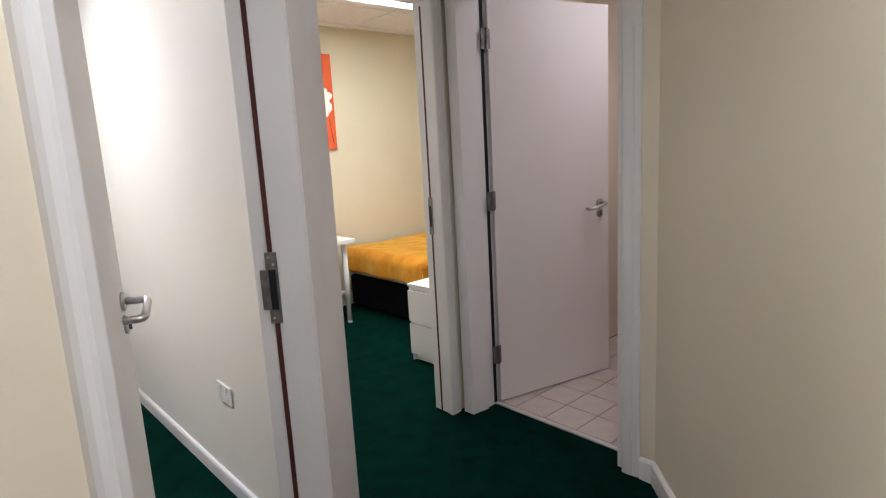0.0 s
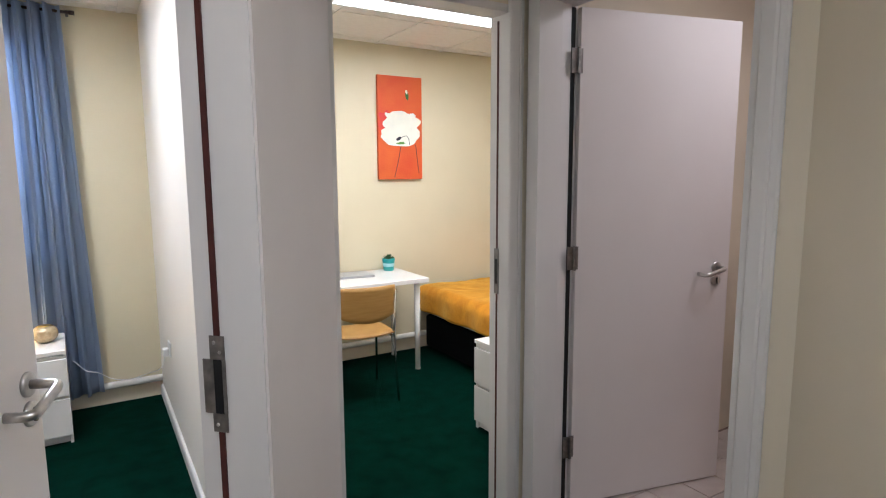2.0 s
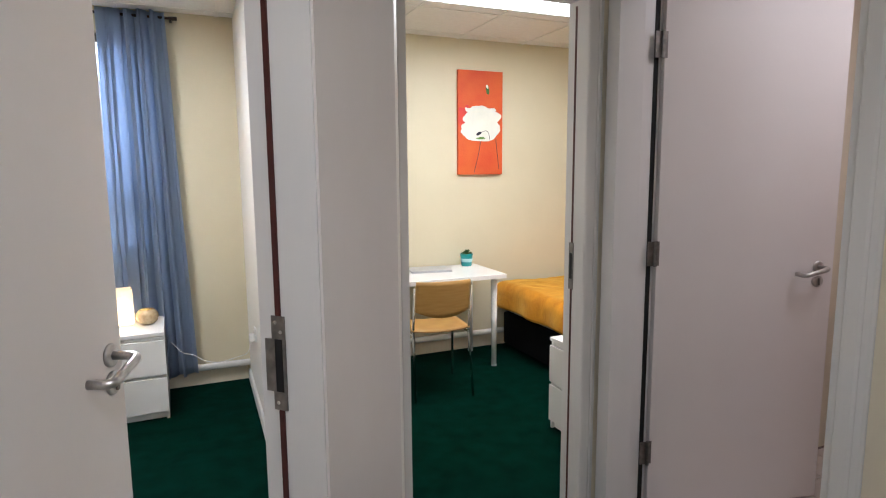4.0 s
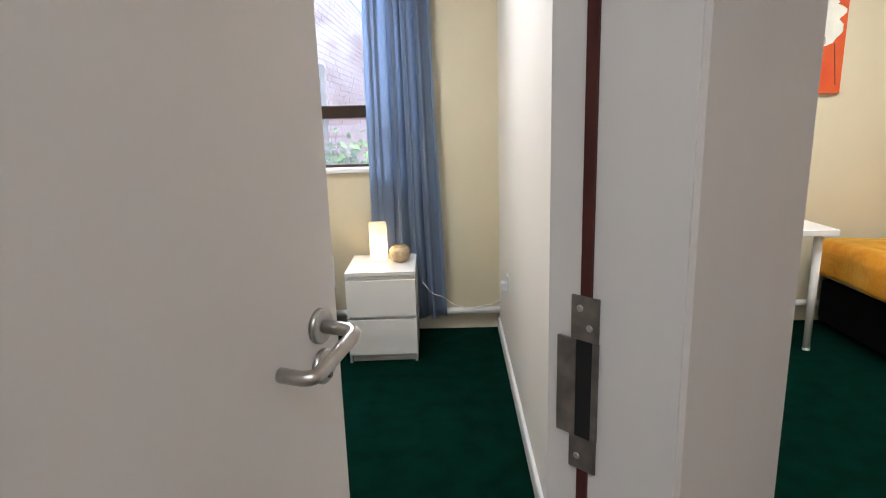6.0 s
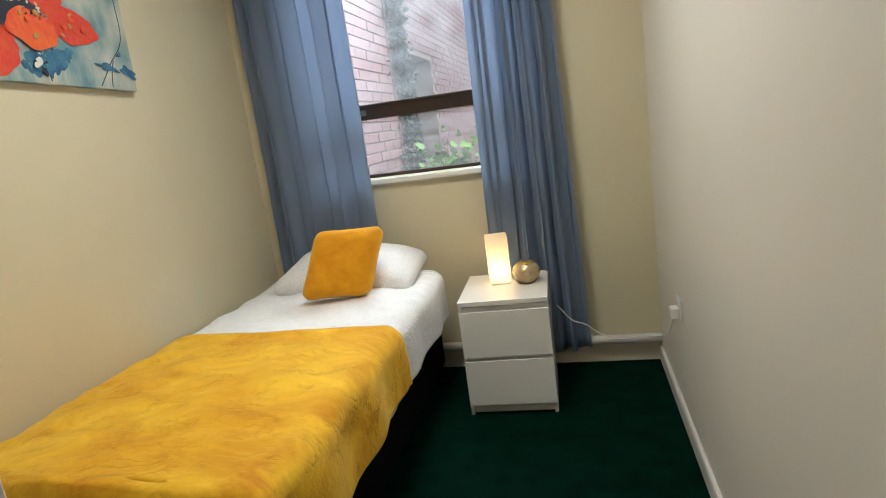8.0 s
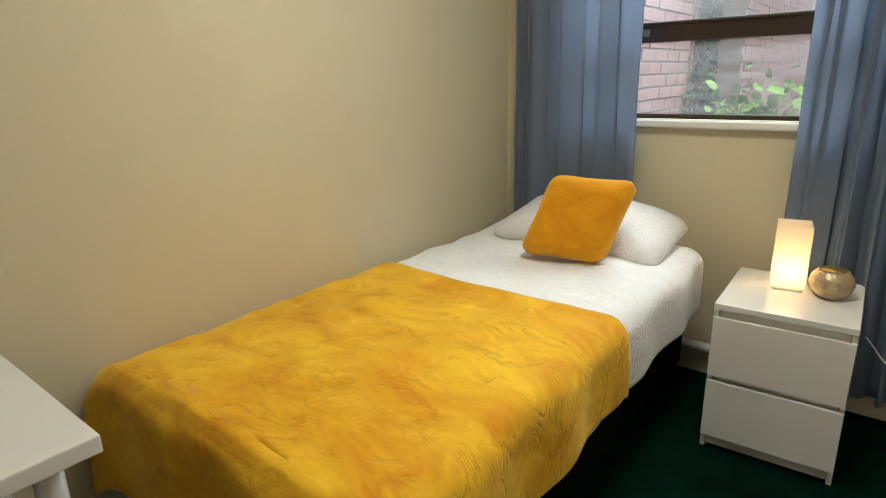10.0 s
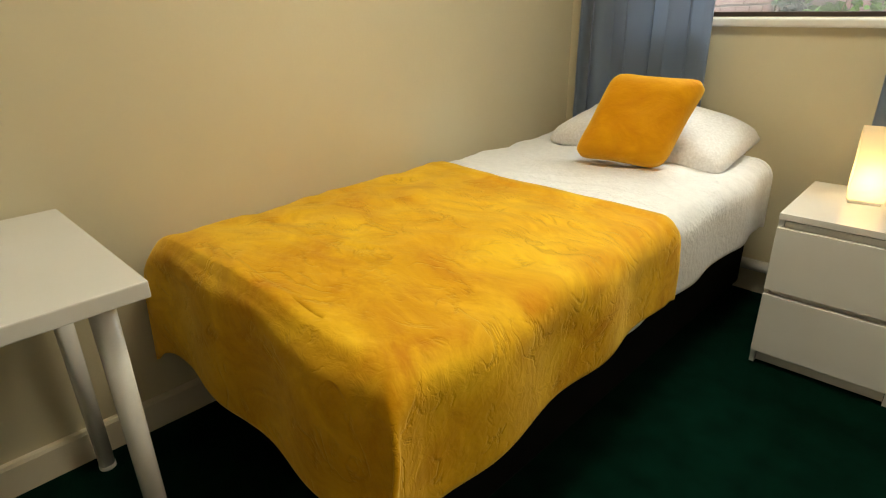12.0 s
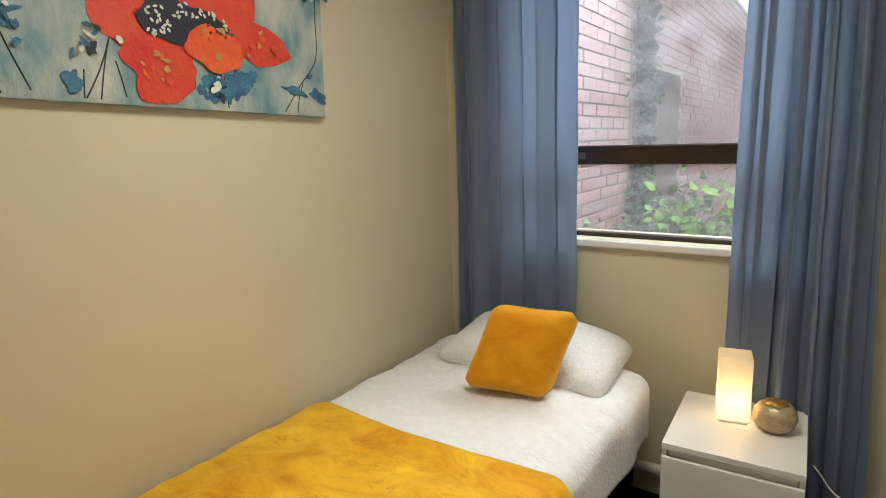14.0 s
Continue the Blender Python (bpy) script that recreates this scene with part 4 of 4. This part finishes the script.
def plant_pot():
    t = thing("potted_plant", pose(3.03, 4.83, 0.73), "small succulent in a teal pot with a pale band", "potted plant")
    part("pot", lathe([(0.001, 0), (0.040, 0), (0.042, 0.004), (0.052, 0.090), (0.054, 0.10), (0.048, 0.10), (0.046, 0.085), (0.001, 0.082)], 30), TEAL, t, smooth=True)
    part("band", lathe([(0.0455, 0.035), (0.0465, 0.036), (0.0505, 0.062), (0.0495, 0.063)], 30), material("pale_blue_glaze", (0.35, 0.62, 0.66), 0.3), t, smooth=True)
    r = random.Random(3)
    for k in range(26):
        a, e = r.uniform(0, 6.28), r.uniform(0.25, 1.3)
        bm = sheet(4, 2, lambda u, v: ((0.012 * math.sin(math.pi * min(u + 0.12, 1))) * (2 * v - 1), u * 0.05, 0.006 * math.sin(math.pi * u) + 0.003 * (2 * v - 1) ** 2))
        bm.transform(Matrix.Translation((0, 0, 0.088)) @ Matrix.Rotation(a, 4, "Z") @ Matrix.Rotation(e, 4, "X"))
        thicken(part("leaf", bm, LEAF, t), 0.003)


plant_pot()


def chair():
    t = thing("chair", pose(2.475, 4.18, 0, 0, 0, -6), "beech veneer chair with thin chrome legs at the desk", "chair")

    def seat(u, v):
        x, y = (u - 0.5) * 0.40, (v - 0.5) * 0.40
        return (x * (1 - 0.10 * (1 - v) * 0 - 0.06 * v), y + 0.02, 0.448 + 0.018 * (2 * u - 1) ** 2 - 0.03 * max(0, v - 0.75) ** 2 * 8)
    thicken(part("seat", sheet(14, 14, seat), YELLOWWOOD, t, smooth=True), 0.012)

    def back(u, v):
        x = (u - 0.5) * 0.385 * (1 - 0.05 * v)
        low = 0.05 * (1 - (2 * u - 1) ** 2) * (1 - v)
        return (x, -0.195 - 0.035 * v - 0.035 * (1 - (2 * u - 1) ** 2), 0.605 + 0.195 * v - low)
    thicken(part("backrest", sheet(16, 8, back), YELLOWWOOD, t, smooth=True), 0.011)
    for sx in (-1, 1):
        x = sx * 0.192
        part("leg", tube(bend([(x * 1.04, -0.24, 0.0), (x, -0.165, 0.44), (x, -0.225, 0.76)], 0.05), 0.0085, 12), CHROME, t, "thin chrome rear leg", True)
        part("leg", tube(bend([(x * 1.04, 0.22, 0.0), (x, 0.19, 0.43), (x, -0.16, 0.43)], 0.03), 0.0085, 12), CHROME, t, "thin chrome front leg", True)
    part("crossbar", tube([(-0.19, 0.1, 0.43), (0.19, 0.1, 0.43)], 0.007, 10), CHROME, t, smooth=True)


chair()

bed2 = thing("bed", pose(0, 0, 0), "single divan bed with a black base in the second bedroom", "bed")
B2X, B2Y0, B2Y1 = 3.38, 3.80, 4.84
part("divan_base", box(B2X, 4.89, B2Y0, B2Y1, 0.03, 0.31, 0.02), DIVAN, bed2, "black fabric divan base")
part("mattress", box(B2X, 4.89, B2Y0, B2Y1, 0.312, 0.53, 0.05, 4), MATTRESS, bed2, "pale mattress", True)
for x in (B2X + 0.1, 4.8):
    for y in (B2Y0 + 0.1, B2Y1 - 0.1):
        part("castor", tube([(x, y, 0.0), (x, y, 0.035)], 0.02, 10), BLACK, bed2)
bm = drape(-B2Y1, -B2Y0 + 0.01, 4.85, B2X - 0.01, 0.56, 0.20, 0.22, 0.015, 12.0, 70, 80, 0.0, 0.014)
bm.transform(Matrix(((0, 1, 0, 0), (-1, 0, 0, 0), (0, 0, 1, 0), (0, 0, 0, 1))))
thicken(tagged(part("throw_blanket", bm, ORANGE_THROW, None, smooth=True), "amber velvet throw hanging over the second bed", "throw blanket"), 0.010)
nightstand(pose(3.075, 3.115, 0, 0, 0, -88), "glossy white two-drawer nightstand in the second bedroom")

# ---- bathroom ----
basin = thing("washbasin", pose(3.98, 1.86, 0.80), "white ceramic washbasin on the bathroom wall", "washbasin")
part("bowl", box(-0.22, 0.36, -0.28, 0.20, -0.02, 0.05, 0.03, 4), LACQUER, basin, "white ceramic bowl", True)
part("pedestal", tube([(0.15, -0.04, -0.80), (0.15, -0.04, -0.02)], 0.075, 20, taper=0.10), LACQUER, basin, smooth=True)
structure("baseboard", run((4.35, 0.76), (4.35, 2.49), (-1, 0), 0.10, 0.012), TILE, "beige tiled bathroom skirting", "skirting board")

# ---- outdoors ----
structure("ground", box(-60, 60, NORTH + 0.25, 120, 0.30, 0.42), SOIL, "dark garden soil outside the window", "ground")
structure("backdrop", box(-120, 120, 95, 95.5, 0.42, 70), SKYWHITE, "bright white overcast sky", "sky")
far = thing("apartment_building", pose(6, 40, 0.4), "pale rendered building far behind the garden", "building")
part("wall", box(-2, 10, 0, 8, 0, 6.5), STONE, far)
part("roof", prism([(-2.3, -0.3), (10.3, -0.3), (10.3, 8.3), (-2.3, 8.3)], 6.5, 6.8), material("slate_roof", (0.12, 0.12, 0.13), 0.8), far)
for i in range(4):
    for k in range(2):
        w = part("window", box(-1 + i * 2.8, 0.2 + i * 2.8, -0.04, 0.03, 1 + k * 2.9, 2.6 + k * 2.9), GRID, far)
        part("pane", box(-0.92 + i * 2.8, 0.12 + i * 2.8, -0.05, -0.041, 1.08 + k * 2.9, 2.52 + k * 2.9), DARKGLASS, w)

BWX = -0.48                      # face of the neighbouring brick wing
WY0, WY1, WZ0, WZ1 = 7.25, 8.35, 0.75, 2.05
wing = thing("brick_wing", pose(BWX, 0, 0), "neighbouring red brick wing with a deep window", "building")
bm = box(-0.6, -0.012, NORTH + 0.26, WY0, 0.3, 3.15)
box(-0.6, -0.012, WY1, 17.0, 0.3, 3.15, bm=bm)
box(-0.6, -0.012, WY0, WY1, 0.3, WZ0, bm=bm)
box(-0.6, -0.012, WY0, WY1, WZ1, 3.15, bm=bm)
bwall = part("wall", bm, MORTAR, wing)
part("coping", box(-0.62, 0.03, NORTH + 0.26, 17.0, 3.15, 3.20, 0.01), STONE, wing)
bw = part("window", box(-0.26, -0.21, WY0, WY1, WZ0, WZ0 + 0.07), BROWNFRAME, wing, "dark framed window set deep in the brick")
for y0, y1, z0, z1 in ((WY0, WY0 + 0.06, WZ0 + 0.07, WZ1), (WY1 - 0.06, WY1, WZ0 + 0.07, WZ1), (WY0 + 0.06, WY1 - 0.06, WZ1 - 0.06, WZ1), (WY0 + 0.06, WY1 - 0.06, 1.44, 1.50)):
    part("frame", box(-0.26, -0.205, y0, y1, z0, z1, 0.004), BROWNFRAME, bw)
for z0, z1 in ((WZ0 + 0.07, 1.44), (1.50, WZ1 - 0.06)):
    part("pane", box(-0.245, -0.235, WY0 + 0.06, WY1 - 0.06, z0, z1), DARKGLASS, bw)


def leaf_mesh(size):
    bm = bmesh.new()
    pts = [(0, 0, 0), (0.42, 0.28, 0.08), (0.30, 0.75, 0.05), (0, 1.0, -0.08), (-0.30, 0.75, 0.05), (-0.42, 0.28, 0.08)]
    v = [bm.verts.new((x * size, y * size, z * size)) for x, y, z in pts]
    bm.faces.new((v[0], v[1], v[2], v[3]))
    bm.faces.new((v[0], v[3], v[4], v[5]))
    return bm


def foliage(parent, name, mat, places, size, seed):
    """Leaves at places, joined into one mesh."""
    r = random.Random(seed)
    tmp = leaf_mesh(1.0)
    tmp.verts.ensure_lookup_table()
    base = [v.co.copy() for v in tmp.verts]
    tmp.free()
    verts, faces = [], []
    for q in places:
        m = Euler((r.uniform(-1.2, 1.2), r.uniform(-1.2, 1.2), r.uniform(0, 6.28))).to_matrix()
        s = size * r.uniform(0.6, 1.3)
        k = len(verts)
        verts += [tuple(Vector(q) + m @ (b * s)) for b in base]
        faces += [(k, k + 1, k + 2, k + 3), (k, k + 3, k + 4, k + 5)]
    me = bpy.data.meshes.new(name)
    me.from_pydata(verts, [], faces)
    me.materials.append(mat)
    ob = new(name, me)
    ob.parent = parent
    ob["kind"] = "stuff"
    return ob


r = random.Random(11)
ivy = thing("ivy", pose(0, 0, 0), "dark glossy ivy climbing the brick wall", "ivy")
for k in range(5):
    y = 6.75 + 0.10 * k
    pts = [(BWX + 0.015, y + 0.06 * noise.noise((z * 2.2, k, 1.0)), z) for z in [0.42 + 0.15 * i for i in range(16)]]
    part("stem", tube(pts, 0.008, 6, taper=0.004), STEM, ivy)
spots = []
for k in range(1500):
    z = r.uniform(0.5, 2.75)
    wid = 0.16 + 0.12 * noise.noise((z * 1.7, 0, 5)) + (0.12 if z < 1.2 else 0)
    spots.append((BWX + 0.01 + r.uniform(0, 0.10), 6.96 + r.gauss(0, 1) * wid * 0.55, z))
foliage(ivy, "leaves", IVY, spots, 0.055, 1)


def shrub(name, x, y, h, spread, mat, count, size, seed, label):
    t = thing(name, pose(x, y, 0.42), label, "shrub", "garden shrubs")
    rr = random.Random(seed)
    spots = []
    for k in range(9):
        a, e = rr.uniform(0, 6.28), rr.uniform(0.1, 0.8)
        tip = Vector((spread * math.cos(a) * e, spread * math.sin(a) * e, h * rr.uniform(0.6, 1.0)))
        mid = tip * 0.5 + Vector((rr.uniform(-0.05, 0.05), rr.uniform(-0.05, 0.05), 0.08))
        part("branch", tube(smooth_line([(0, 0, -0.01), mid, tip], 5), 0.008, 6, taper=0.003), STEM, t)
        for i in range(count // 9):
            f = rr.uniform(0.25, 1.05)
            p = tip * f + Vector((rr.gauss(0, 0.09), rr.gauss(0, 0.09), rr.gauss(0, 0.07)))
            spots.append(tuple(p))
    foliage(t, "leaves", mat, spots, size, seed)


shrub("shrub", -0.10, 6.55, 0.80, 0.45, BRIGHTLEAF, 520, 0.07, 1, "bright green leafy shrub below the window")
shrub("shrub", 0.35, 7.3, 0.66, 0.50, BRIGHTLEAF, 420, 0.06, 2, "low green shrub against the brick wing")
shrub("shrub", -0.28, 5.95, 0.62, 0.35, LEAF, 320, 0.045, 3, "thin twiggy shrub close to the window")
shrub("shrub", 0.75, 6.4, 0.62, 0.45, LEAF, 380, 0.05, 4, "low dark green shrub in the garden")

# ---- bathroom tiles and bricks ----
tiles = structure("floor_bathroom", box(2.735, 4.35, 0.75, 2.50, -0.005, 0.003), GROUT, "beige tiled bathroom floor with dark joints", "floor")
tile_mesh = mesh_of("tile", box(0.003, 0.197, 0.003, 0.197, 0.0, 0.008, 0.0015, 1), TILE)
for i in range(8):
    for k in range(9):
        x, y = 2.742 + 0.2 * i, 0.68 + 0.2 * k
        if x + 0.2 < 4.36 and y + 0.2 < 2.50 and y > 0.6:
            ob = new("tile", tile_mesh)
            ob.parent = tiles
            ob.location = (x, y, 0.001)

brick_mesh = mesh_of("brick", box(-0.05, 0.0, 0.005, 0.220, 0.005, 0.070, 0.003, 1), BRICK)
rest_v, rest_f = [], []
count = 0
rb = random.Random(2)
for row in range(36):
    z = 0.45 + row * 0.075
    for k in range(52):
        y = NORTH + 0.27 + k * 0.225 + (0.1125 if row % 2 else 0)
        if WY0 - 0.21 < y < WY1 - 0.015 and WZ0 - 0.06 < z < WZ1 - 0.01:
            continue
        dx = rb.uniform(-0.004, 0.003)
        if y < 8.6 and 0.85 < z < 2.3 and y > 5.45 and count < 300:
            ob = new("brick", brick_mesh)
            ob.parent = bwall
            ob.location = (dx, y, z)
            count += 1
        else:
            n0 = len(rest_v)
            for a in (-0.05, dx):
                for b in (0.005, 0.220):
                    for c in (0.005, 0.070):
                        rest_v.append((a, y + b, z + c))
            rest_f += [tuple(n0 + i for i in f) for f in ((0, 1, 3, 2), (4, 6, 7, 5), (0, 4, 5, 1), (2, 3, 7, 6), (0, 2, 6, 4), (1, 5, 7, 3))]
me = bpy.data.meshes.new("far_bricks")
me.from_pydata(rest_v, [], rest_f)
me.materials.append(BRICK)
ob = new("far_bricks", me)
ob.parent = bwall
ob["kind"] = "stuff"
